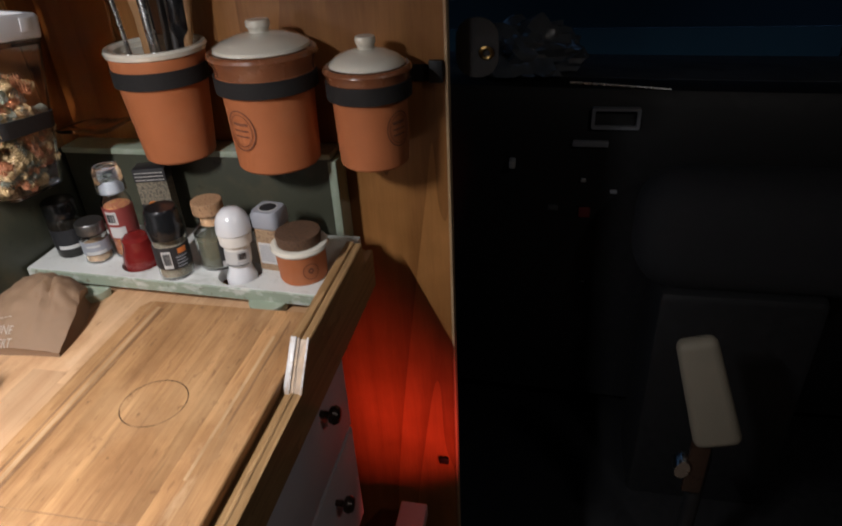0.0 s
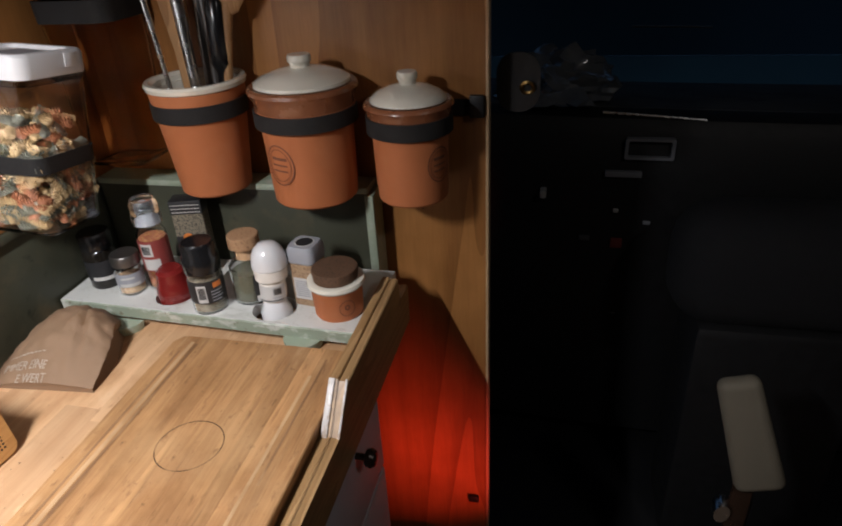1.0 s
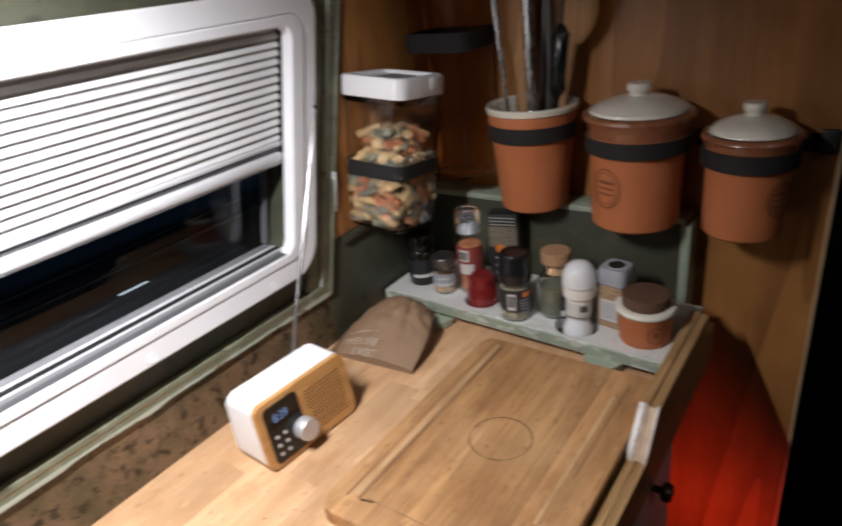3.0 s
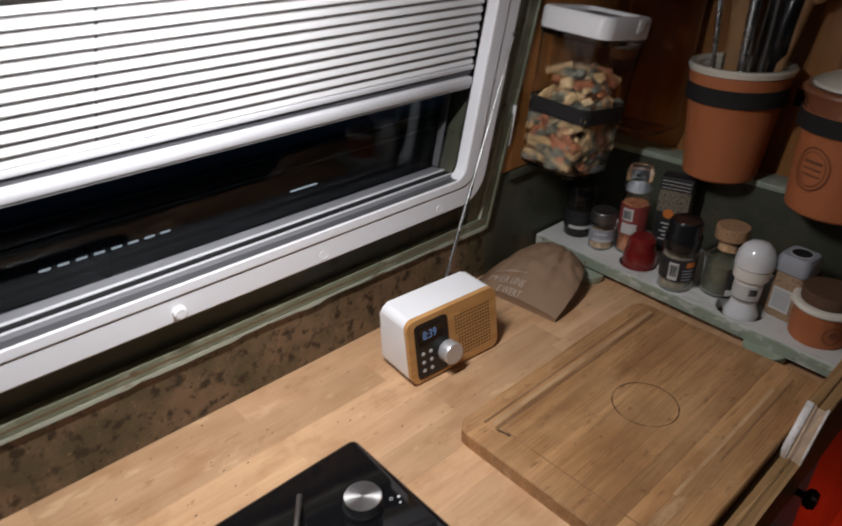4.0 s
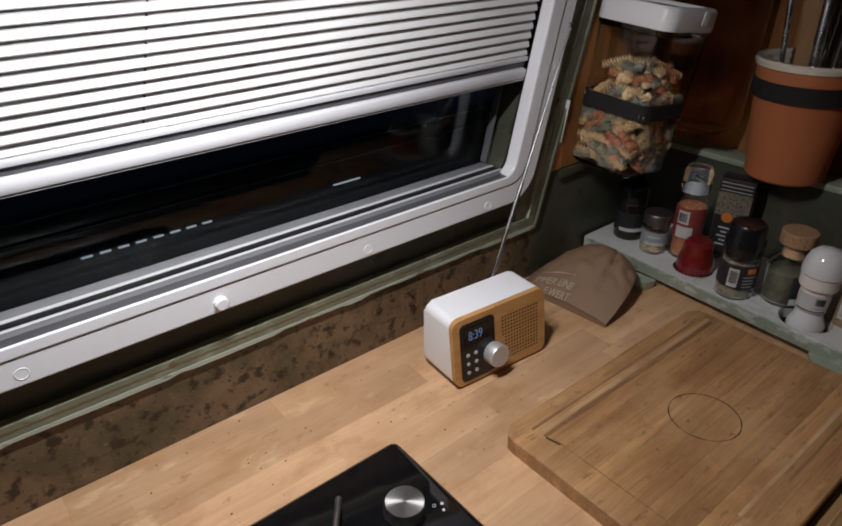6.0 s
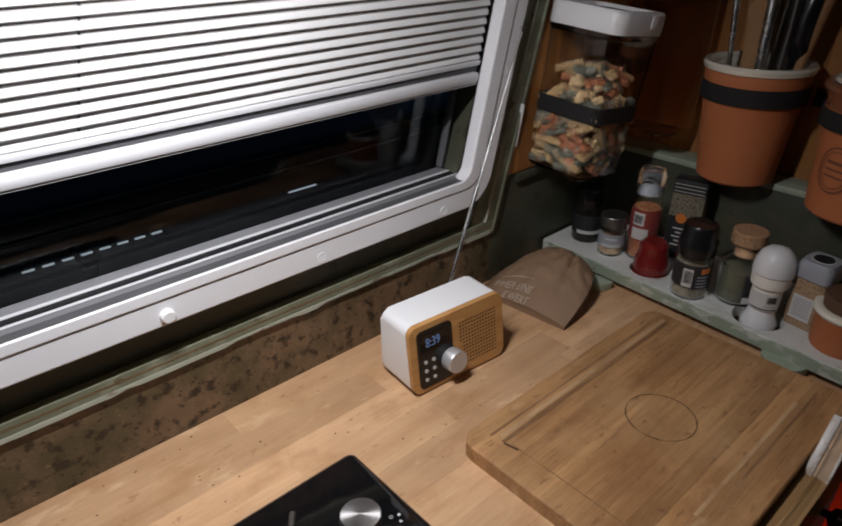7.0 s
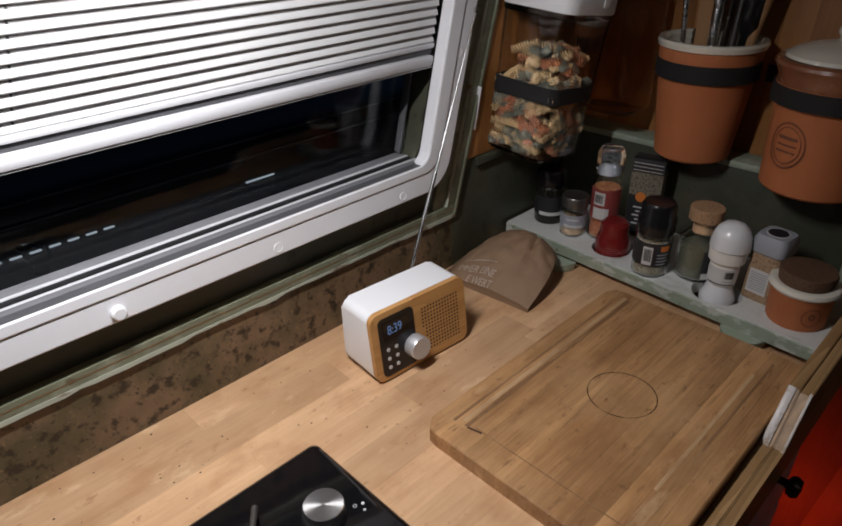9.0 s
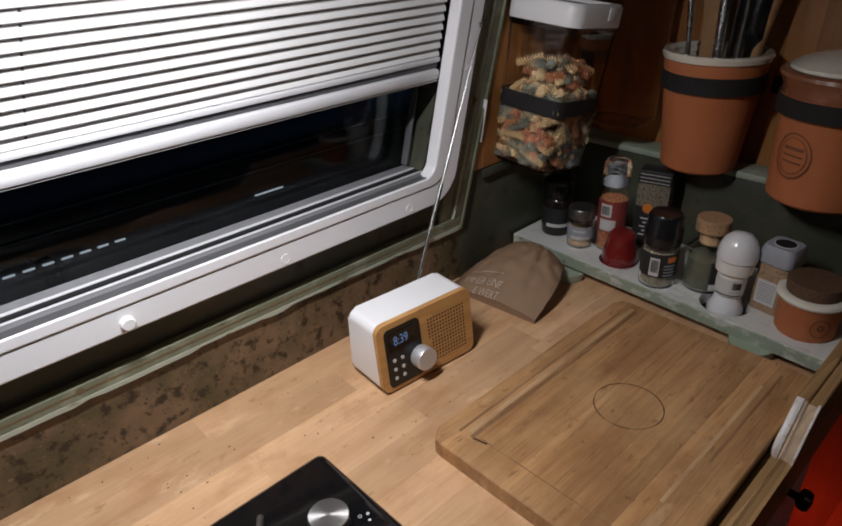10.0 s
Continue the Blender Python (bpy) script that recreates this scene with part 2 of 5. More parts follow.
M_NIGHT = plain("night_outside", (0.004, 0.004, 0.006), 0.9, 0, 0.2, 2, 0.0)
# Glow fading upwards stands for the dashboard's blue reflection in the windscreen.
M_BACKGLOW = emitter("windscreen_backglow", (0.12, 0.40, 0.62), 0.0)
backglow_tree = M_BACKGLOW.node_tree
rise = backglow_tree.nodes.new("ShaderNodeSeparateXYZ")
backglow_tree.links.new(world_coords(backglow_tree), rise.inputs[0])
glow = backglow_tree.nodes.new("ShaderNodeMapRange")
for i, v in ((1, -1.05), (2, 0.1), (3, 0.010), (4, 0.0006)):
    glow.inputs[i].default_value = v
backglow_tree.links.new(rise.outputs[2], glow.inputs[0])
backglow_tree.links.new(math_of(backglow_tree, "MULTIPLY", glow.outputs[0], noise_of(backglow_tree, world_coords(backglow_tree), 0.9, 3)), backglow_tree.nodes["Principled BSDF"].inputs["Emission Strength"])
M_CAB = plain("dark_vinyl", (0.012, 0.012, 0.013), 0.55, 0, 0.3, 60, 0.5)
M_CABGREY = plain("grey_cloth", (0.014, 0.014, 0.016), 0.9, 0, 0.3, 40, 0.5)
M_DASHLIT = stain(plain("dash_lit_vinyl", (0.075, 0.080, 0.085), 0.75, 0, 0.3, 12, 0.3), (0.03, 0.03, 0.033), 9, 0.45, 0.65, 0.8)
M_FILM = plain("crumpled_film", (0.34, 0.36, 0.38), 0.14, 0, 0.3, 30, 0.4, 0.6)
M_FILM.node_tree.nodes["Principled BSDF"].inputs["Transmission Weight"].default_value = 0.55
M_BEIGE = plain("beige_vinyl", (0.22, 0.19, 0.14), 0.7, 0, 0.08, 25, 0.3)
M_CEIL = plain("ceiling_panel", (0.55, 0.53, 0.50), 0.7, 0, 0.05, 10, 0.2)
M_FLOOR = wood("floor_vinyl", (0.10, 0.06, 0.035), (0.17, 0.11, 0.065), "x", 0.5, 10, 0.1)
M_AMBER = glass("amber_plastic", (0.80, 0.66, 0.54), 0.08, 1.2)


M_DIGIT = emitter("blue_digits", (0.32, 0.52, 1.0), 0.30)
M_DIFFUSER = emitter("lamp_diffuser", (1.0, 0.97, 0.98), 16.0)
M_SILL_W = plain("pale_sill_strip", (0.62, 0.62, 0.64), 0.35, 0, 0.05, 40, 0.05)
M_RAILGREY = plain("satin_rail", (0.50, 0.50, 0.51), 0.3, 0.2, 0.08, 40, 0.05)
M_SILL_G = plain("light_grey_strip", (0.18, 0.18, 0.19), 0.4, 0, 0.1, 40, 0.05)
M_DIAL = plain("satin_dial", (0.62, 0.62, 0.63), 0.42, 0.6, 0.05, 60, 0.05)


def board_marks():
    """Burnt ring, juice groove and knife scars on the cutting board."""
    t = M_BOARD.node_tree
    p = t.nodes["Principled BSDF"]
    old = p.inputs["Base Color"].links[0].from_socket
    g = t.nodes.new("ShaderNodeNewGeometry")
    sep = t.nodes.new("ShaderNodeSeparateXYZ")
    t.links.new(g.outputs["Position"], sep.inputs[0])
    x, y = sep.outputs[0], sep.outputs[1]
    dx, dy = math_of(t, "SUBTRACT", x, RING_AT[0]), math_of(t, "SUBTRACT", y, RING_AT[1])
    d = math_of(t, "SQRT", math_of(t, "ADD", math_of(t, "MULTIPLY", dx, dx), math_of(t, "MULTIPLY", dy, dy)))
    off = math_of(t, "ABSOLUTE", math_of(t, "SUBTRACT", d, RING_AT[2]))
    line = math_of(t, "LESS_THAN", off, 0.00062)
    n = noise_of(t, world_coords(t), 38, 2)
    line = math_of(t, "MULTIPLY", line, ramp(t, n, [(0.34, (0.35, 0.35, 0.35)), (0.50, (1, 1, 1))]))
    c = mix(t, line, old, (0.055, 0.026, 0.010))
    scar = noise_of(t, world_coords(t, (4, 90, 1)), 1.0, 4, 0.7)
    c = mix(t, ramp(t, scar, [(0.60, (0, 0, 0)), (0.70, (0.45,) * 3)]), c, (0.13, 0.06, 0.025))
    scar2 = noise_of(t, world_coords(t), 95, 3, 0.6)
    c = mix(t, ramp(t, scar2, [(0.68, (0, 0, 0)), (0.76, (0.6,) * 3)]), c, (0.10, 0.045, 0.02))
    t.links.new(c, p.inputs["Base Color"])


stain(M_BOARD, (0.21, 0.095, 0.035), 24, 0.50, 0.68, 0.6, (0.4, 1, 1))
stain(M_BOARD, (0.66, 0.44, 0.25), 40, 0.60, 0.72, 0.5, (0.25, 1, 1))
stain(M_BOARD, (0.17, 0.080, 0.034), 46, 0.58, 0.70, 0.55, (0.16, 2.2, 1))
stain(M_BOARD, (0.56, 0.345, 0.170), 9, 0.48, 0.70, 0.45)
stain(M_BOARD, (0.14, 0.06, 0.025), 130, 0.60, 0.70, 0.55, (0.35, 1, 1))
RING_AT = (-0.281, -0.3125, 0.033)
board_marks()


# ---- building helpers ----
def mesh_of(bm, name, material, smooth=True):
    me = bpy.data.meshes.new(name)
    bmesh.ops.recalc_face_normals(bm, faces=bm.faces)
    bm.to_mesh(me)
    bm.free()
    me.materials.append(material)
    if smooth:
        me.polygons.foreach_set("use_smooth", [True] * len(me.polygons))
        me.set_sharp_from_angle(angle=radians(38))
    return me


def part(name, bm, material, parent, label=""):
    ob = new(name, mesh_of(bm, name, material))
    ob.parent = parent
    return tagged(ob, label)


def thing(name, at, label, category, group="", turn=0.0, kind=""):
    ob = new(name)
    ob.empty_display_size = 0.02
    ob.matrix_world = pose(*at, 0, 0, turn)
    return tagged(ob, label, category, group, kind)


def solid(name, bm, material, label, category="", kind="", at=(0, 0, 0)):
    ob = new(name, mesh_of(bm, name, material))
    ob.location = at
    return tagged(ob, label, category, "", kind)


def box(lo, hi, bevel=0.0, seg=2, bm=None):
    b = bmesh.new()
    bmesh.ops.create_cube(b, size=1)
    for v in b.verts:
        v.co = [(l + h) / 2 + c * (h - l) for c, l, h in zip(v.co, lo, hi)]
    if bevel:
        bmesh.ops.bevel(b, geom=b.edges[:], offset=bevel, segments=seg, profile=0.5, affect="EDGES", clamp_overlap=True)
    if bm is None:
        return b
    return join(bm, b)


def join(bm, other, m=None):
    me = bpy.data.meshes.new("tmp")
    other.to_mesh(me)
    other.free()
    if m is not None:
        me.transform(m)
    bm.from_mesh(me)
    bpy.data.meshes.remove(me)
    return bm


def lathe(profile, n=40, at=(0, 0, 0)):
    """A turned body from (radius, height) pairs, closed at both ends where the radius is 0."""
    bm = bmesh.new()
    rings = []
    for r, z in profile:
        if r < 1e-6:
            rings.append([bm.verts.new((at[0], at[1], at[2] + z))])
        else:
            rings.append([bm.verts.new((at[0] + r * math.cos(2 * math.pi * i / n), at[1] + r * math.sin(2 * math.pi * i / n), at[2] + z)) for i in range(n)])
    for a, b in zip(rings, rings[1:]):
        for i in range(n):
            j = (i + 1) % n
            if len(a) == 1 and len(b) == 1:
                continue
            if len(a) == 1:
                bm.faces.new((a[0], b[i], b[j]))
            elif len(b) == 1:
                bm.faces.new((a[i], b[0], a[j]))
            else:
                bm.faces.new((a[i], b[i], b[j], a[j]))
    return bm


def tube(points, radius, n=10, bm=None):
    """A round rod along points; radius is one number or one for each point."""
    bm = bm or bmesh.new()
    pts = [Vector(p) for p in points]
    rad = radius if isinstance(radius, (list, tuple)) else [radius] * len(pts)
    rings = []
    for i, p in enumerate(pts):
        d = (pts[min(i + 1, len(pts) - 1)] - pts[max(i - 1, 0)]).normalized()
        side = d.cross(Vector((0.13, 0.31, 0.94)) if abs(d.z) < 0.9 else Vector((1, 0, 0))).normalized()
        up = d.cross(side)
        rings.append([bm.verts.new(p + rad[i] * (math.cos(2 * math.pi * k / n) * side + math.sin(2 * math.pi * k / n) * up)) for k in range(n)])
    for a, b in zip(rings, rings[1:]):
        for k in range(n):
            bm.faces.new((a[k], a[(k + 1) % n], b[(k + 1) % n], b[k]))
    bm.faces.new(rings[0][::-1])
    bm.faces.new(rings[-1])
    return bm


def outline(w, h, r, n=6):
    """A rounded rectangle, w by h, round the origin."""
    pts = []
    for cx, cy, a0 in ((w / 2 - r, h / 2 - r, 0), (-w / 2 + r, h / 2 - r, 90), (-w / 2 + r, -h / 2 + r, 180), (w / 2 - r, -h / 2 + r, 270)):
        for k in range(n + 1):
            a = radians(a0 + 90 * k / n)
            pts.append((cx + r * math.cos(a), cy + r * math.sin(a)))
    return pts


def loft(rings, closed=True):
    """Skins rings of equally many points; closes the ends."""
    bm = bmesh.new()
    made = [[bm.verts.new(p) for p in ring] for ring in rings]
    for a, b in zip(made, made[1:]):
        for k in range(len(a)):
            j = (k + 1) % len(a)
            bm.faces.new((a[k], a[j], b[j], b[k]))
    if closed:
        bm.faces.new(made[0][::-1])
        bm.faces.new(made[-1])
    return bm


def ring_plate(outer, inner, depth_of):
    """A flat frame between two outlines with equally many points; depth_of gives the 3D place of (u, v, side)."""
    bm = bmesh.new()
    o = [[bm.verts.new(depth_of(u, v, s)) for u, v in outer] for s in (0, 1)]
    i = [[bm.verts.new(depth_of(u, v, s)) for u, v in inner] for s in (0, 1)]
    n = len(outer)
    for k in range(n):
        j = (k + 1) % n
        bm.faces.new((o[0][k], o[0][j], i[0][j], i[0][k]))
        bm.faces.new((o[1][k], i[1][k], i[1][j], o[1][j]))
        bm.faces.new((o[0][k], o[1][k], o[1][j], o[0][j]))
        bm.faces.new((i[0][k], i[0][j], i[1][j], i[1][k]))
    return bm


def holed_plate(outer, holes, z0, z1):
    """A flat board with holes right through it."""
    bm = bmesh.new()
    edges = []
    for loop in (outer, *holes):
        vs = [bm.verts.new((x, y, z1)) for x, y in loop]
        edges += [bm.edges.new((vs[k], vs[(k + 1) % len(vs)])) for k in range(len(vs))]
    made = bmesh.ops.triangle_fill(bm, use_beauty=True, use_dissolve=False, edges=edges)
    faces = [f for f in made["geom"] if isinstance(f, bmesh.types.BMFace)]
    out = bmesh.ops.extrude_face_region(bm, geom=faces)
    for v in out["geom"]:
        if isinstance(v, bmesh.types.BMVert):
            v.co.z = z0
    return bm


def circle(cx, cy, r, n=28):
    return [(cx + r * math.cos(2 * math.pi * k / n), cy + r * math.sin(2 * math.pi * k / n)) for k in range(n)]


def writing(name, text, size, m, material, parent, label="", extrude=0.0002, spacing=1.0):
    """Letters in the built-in font as a mesh, laid by the pose m in the parent's space."""
    cu = bpy.data.curves.new(name, "FONT")
    cu.body, cu.size, cu.extrude, cu.space_character = text, size, extrude, spacing
    cu.align_x = "LEFT"
    tmp = bpy.data.objects.new(name + "_tmp", cu)
    scene.collection.objects.link(tmp)
    dg = bpy.context.evaluated_depsgraph_get()
    dg.update()
    me = bpy.data.meshes.new_from_object(tmp.evaluated_get(dg))
    bpy.data.objects.remove(tmp)
    me.transform(m)
    me.materials.clear()
    me.materials.append(material)
    ob = new(name, me)
    ob.parent = parent
    return tagged(ob, label)


def curved_label(r, z0, z1, a0, a1, n=16, lift=0.0003):
    """A strip of paper wrapped round a jar, from angle a0 to a1 in degrees."""
    bm = bmesh.new()
    rows = []
    for k in range(n + 1):
        a = radians(a0 + (a1 - a0) * k / n)
        rows.append([bm.verts.new((q * math.cos(a), q * math.sin(a), z)) for q, z in ((r + lift, z0), (r + lift, z1), (r + lift * 0.2, z1), (r + lift * 0.2, z0))])
    for a, b in zip(rows, rows[1:]):
        for i in range(4):
            bm.faces.new((a[i], b[i], b[(i + 1) % 4], a[(i + 1) % 4]))
    bm.faces.new(rows[0])
    bm.faces.new(rows[-1][::-1])
    return bm


def stamp_ring(r, ca, cz, sx, sz, wide, n=40, lift=0.0006):
    """An oval line pressed on a pot's side, centred at angle ca and height cz."""
    bm = bmesh.new()
    rows = []
    for k in range(n):
        t = 2 * math.pi * k / n
        row = []
        for q in (1, 1 - wide):
            a = radians(ca) + sx * q * math.cos(t) / r
            row.append(bm.verts.new(((r + lift) * math.cos(a), (r + lift) * math.sin(a), cz + sz * q * math.sin(t))))
        rows.append(row)
    for k in range(n):
        a, b = rows[k], rows[(k + 1) % n]
        bm.faces.new((a[0], b[0], b[1], a[1]))
    return bm


# ---- the setting ----
FLOOR, TOP = -0.88, 1.12
WALL_X, EDGE_Y = 0.10, -0.553          # partition face and its free edge
LEAN = 0.25                            # the window's uprights lean this much to the right per metre of height


def shear(u, v):
    return u + LEAN * (v - 0.135), v


solid("floor", box((-2.3, -1.85, FLOOR - 0.05), (2.2, 0.05, FLOOR)), M_FLOOR, "dark wood-look vinyl van floor", "floor", "structure")
# Added black sheet: its colour stands for the unlit darkness on the cab floor.
solid("cab_floor_dark", box((0.13, -1.80, FLOOR), (2.2, 0.0, FLOOR + 0.012), 0.003), M_BLACK, "black sheet added to keep the cab floor dark", "floor mat", "structure")
solid("ceiling", box((-2.3, -1.85, TOP), (0.118, 0.05, TOP + 0.04)), M_CEIL, "pale grey van ceiling panel", "ceiling", "structure")
solid("ceiling_cab", box((0.118, -1.85, TOP - 0.25), (2.2, 0.05, TOP - 0.21)), M_CAB, "dark headliner above the cab", "ceiling", "structure")
solid("wall_south", box((-2.3, -1.85, FLOOR), (2.2, -1.81, TOP)), M_CAB, "dark far side wall of the van", "wall", "structure")
solid("wall_west", box((-2.34, -1.85, FLOOR), (-2.3, 0.05, TOP)), M_CAB, "dark rear wall of the van", "wall", "structure")

# window wall with a leaning opening
OPEN_W, OPEN_H = 0.66, 0.285
OPEN_X, OPEN_Z = -0.585, 0.30
hole = [shear(OPEN_X + u, OPEN_Z + v) for u, v in outline(OPEN_W, OPEN_H, 0.03)]
bm = holed_plate([(-2.3, FLOOR), (0.4, FLOOR), (0.4, TOP), (-2.3, TOP)], [hole], 0.0, 0.03)
bm.transform(Matrix(((1, 0, 0, 0), (0, 0, 1, 0.006), (0, 1, 0, 0), (0, 0, 0, 1))))
solid("wall_north", bm, M_DARKGREEN, "dark green painted van side wall", "wall", "structure")

# oak partition to the cab
bm = box((WALL_X, EDGE_Y, FLOOR), (WALL_X + 0.016, 0.004, TOP))
part_wall = solid("wall_east", bm, M_OAK, "varnished oak veneer partition wall", "wall", "structure")
edge = solid("trim", box((WALL_X - 0.002, EDGE_Y - 0.004, FLOOR), (WALL_X + 0.018, EDGE_Y, TOP), 0.001), M_OAK_PALE, "pale bare wood edge strip of partition", "trim", "structure")

# step beside the cabinet, and the red standby light on it
solid("step_ledge", box((-0.12, -0.505, -0.56), (0.06, -0.456, -0.53), 0.003), M_LAVENDER, "off-white painted step beside the cabinet", "step", "structure")
beacon = thing("standby_light", (RED_AT[0], RED_AT[1], RED_AT[2]), "small red standby light on a bracket", "light")
part("housing", lathe([(0.026, -0.001), (0.028, -0.001), (0.028, -0.014), (0, -0.016)], 24), M_BLACK, beacon)
beacon.matrix_world = look(RED_AT, (0.10, -0.42, -0.34)) @ pose(0, 0, 0, 180, 0, 0)
part("stem", tube([beacon.matrix_world.inverted() @ Vector(p) for p in ((RED_AT[0] - 0.012, RED_AT[1] - 0.01, RED_AT[2] - 0.012), (RED_AT[0] - 0.03, RED_AT[1] - 0.02, -0.7), (RED_AT[0] - 0.03, RED_AT[1] - 0.02, FLOOR))], 0.005, 8), M_BLACK, beacon)

solid("wall_socket", box((WALL_X - 0.006, EDGE_Y + 0.012, -0.46), (WALL_X - 0.0005, EDGE_Y + 0.030, -0.445), 0.002), M_BLACK, "small black socket on the partition", "socket")

# marbled splash panel and sage window surround
SUR_X1, SIDE_LEAN = -0.189, 0.285
solid("corner_panel", box((SUR_X1 - 0.0005, 0.0, -0.002), (0.055, 0.006, 0.1475), 0.0008), M_DARKGREEN, "dark green painted panel in the corner", "panel", "structure")
splash = solid("backsplash", box((-1.9, 0.0, -0.002), (SUR_X1 - 0.001, 0.006, 0.0785)), M_SPLASH, "brown marbled splash panel with dark specks", "backsplash", "structure")
surround = thing("window_surround", (0, 0, 0), "sage green painted wooden batten surround", "trim", kind="structure")


def batten_run(name, z0, z1, y0, y1, x1, material, wobble, seed, label=""):
    """A batten along the window wall whose lower edge is chipped unevenly."""
    n = 110
    rng = random.Random(seed)
    rows, drop = [], 0.0
    for k in range(n + 1):
        x = -1.9 + (x1 + 1.9) * (k / n) ** 0.8
        if rng.random() < 0.28:
            drop = rng.uniform(-wobble, wobble)
        low = z0 + drop + rng.uniform(-0.15, 0.15) * wobble
        rows.append([(x, y0, low), (x, y0, z1), (x, y1, z1), (x, y1, low)])
    return part(name, loft(rows), material, surround, label)


def side_run(name, u0, u1, z0, y0, y1, material):
    """An upright batten that leans with the window's side; u is its offset from the outer edge."""
    b = box((SUR_X1 + u0, y0, z0), (SUR_X1 + u1, y1, 0.75), 0.0010)
    for v in b.verts:
        v.co.x += SIDE_LEAN * (v.co.z - 0.081)
    return part(name, b, material, surround)


batten_run("lower_edge", 0.0775, 0.0815, -0.0048, 0.004, SUR_X1, M_CHIP, 0.0016, 3, "chipped pale lower edge")
batten_run("lower_batten", 0.0817, 0.0880, -0.0042, 0.006, SUR_X1, M_GREEN, 0.0002, 4)
batten_run("bare_line", 0.0881, 0.0895, -0.0046, 0.006, SUR_X1 - 0.002, M_BAREWOOD, 0.0002, 5)
batten_run("lower_bead", 0.0896, 0.0950, -0.0050, 0.006, SUR_X1 - 0.004, M_GREEN, 0.0002, 6)
side_run("side_bead", -0.0040, 0.0, 0.0816, -0.0070, 0.006, M_GREEN)
side_run("side_batten", -0.0200, -0.0042, 0.0951, -0.0045, 0.006, M_GREEN)
side_run("side_edge", -0.0222, -0.0202, 0.0951, -0.0065, 0.006, M_CHIP)
side_run("side_inner", -0.0440, -0.0224, 0.0951, -0.0025, 0.006, M_GREEN)

# varnished boarding on the window wall, between the batten and the corner
b = box((SUR_X1 + 0.0005, -0.0022, 0.1480), (0.0985, 0.0055, 0.75), 0.0006)
for v in b.verts:
    if v.co.x < -0.1:
        v.co.x += SIDE_LEAN * (v.co.z - 0.081)
solid("corner_boarding", b, M_OAK, "dark varnished boarding in the corner", "panel", "structure")

# the window
window = thing("window_1", (OPEN_X, 0, OPEN_Z), "white plastic framed camper window with half-drawn blind", "window", kind="structure")


def on_wall(y_front, y_back):
    def place(u, v, s):
        x, z = shear(OPEN_X + u, OPEN_Z + v)
        return (x - OPEN_X, (y_front, y_back)[s], z - OPEN_Z)
    return place


fo, fi = outline(0.724, 0.330, 0.034, 10), outline(0.6850, 0.2790, 0.023, 10)
fi2 = outline(0.640, 0.255, 0.014, 10)
frame_outer = part("window_frame", ring_plate(fo, fi, on_wall(-0.020, 0.004)), M_FRAME, window, "white moulded plastic frame")
part("inner_frame", ring_plate(outline(0.6845, 0.2785, 0.023, 10), fi2, on_wall(-0.0215, -0.004)), M_FRAME, window)
for ob in (frame_outer,):
    bv = ob.modifiers.new("round", "BEVEL")
    bv.width, bv.segments, bv.limit_method = 0.0018, 3, "ANGLE"
for ob in window.children:
    if ob.name.startswith("inner"):
        bv = ob.modifiers.new("round", "BEVEL")
        bv.width, bv.segments, bv.limit_method = 0.0025, 3, "ANGLE"
for i, (u, v) in enumerate([(-0.20, -0.154), (-0.042, -0.155), (0.118, -0.156), (0.288, -0.156), (0.345, -0.01), (0.345, 0.12)]):
    sx, sz = shear(OPEN_X + u, OPEN_Z + v)
    cap = lathe([(0.0054, 0), (0.0054, 0.0004), (0.0048, 0.0007), (0.0044, 0.0002), (0.0, 0.0002)] if i != 1 else [(0.0065, 0), (0.0065, 0.004), (0.005, 0.0055), (0, 0.0055)], 20)
    cap.transform(Matrix.Translation((sx - OPEN_X, -0.020, sz - OPEN_Z)) @ Matrix.Rotation(radians(90), 4, "X"))
    part("screw_cap", cap, M_WHITE, window)


def bar_on_wall(name, v0, v1, y0, y1, material, u0=-0.322, u1=0.322, bevel=0.0012, label=""):
    b = box((u0, y0, v0), (u1, y1, v1), bevel)
    for vert in b.verts:
        vert.co.x = vert.co.x + LEAN * (OPEN_Z + vert.co.z - 0.135)
    return part(name, b, material, window, label)


# sill strips from the frame out to the pane
SILL = -0.1275
for nm, y0, y1, low, rise, mat in (("seal", -0.0200, -0.0102, 0.0, 0.0006, M_GREYSEAL), ("seal", -0.0100, -0.0014, 0.0, 0.0012, M_SILL_G), ("bead", -0.0012, 0.0030, 0.010, 0.0012, M_SILL_W),
                                   ("gasket", 0.0032, 0.0145, 0.010, 0.0004, M_BLACK), ("bead", 0.0147, 0.0188, 0.010, 0.0012, M_SILL_W), ("sash_rail", 0.0190, 0.0345, 0.010, 0.0006, M_SILL_G)):
    bar_on_wall(nm, SILL - low + 0.00005, SILL + rise, y0, y1, mat, bevel=0.0004)
bar_on_wall("side_seal", SILL + 0.003, -0.02, 0.024, 0.034, M_GREYSEAL, 0.3165, 0.3195)
pane = bar_on_wall("pane", -0.14, 0.14, 0.0355, 0.0385, M_PANE, -0.33, 0.33, 0.0)
pane.visible_shadow = False

# the pleated blind
blind = thing("window_blind", (OPEN_X, 0.0, OPEN_Z), "white pleated cassette blind drawn half down", "blind")


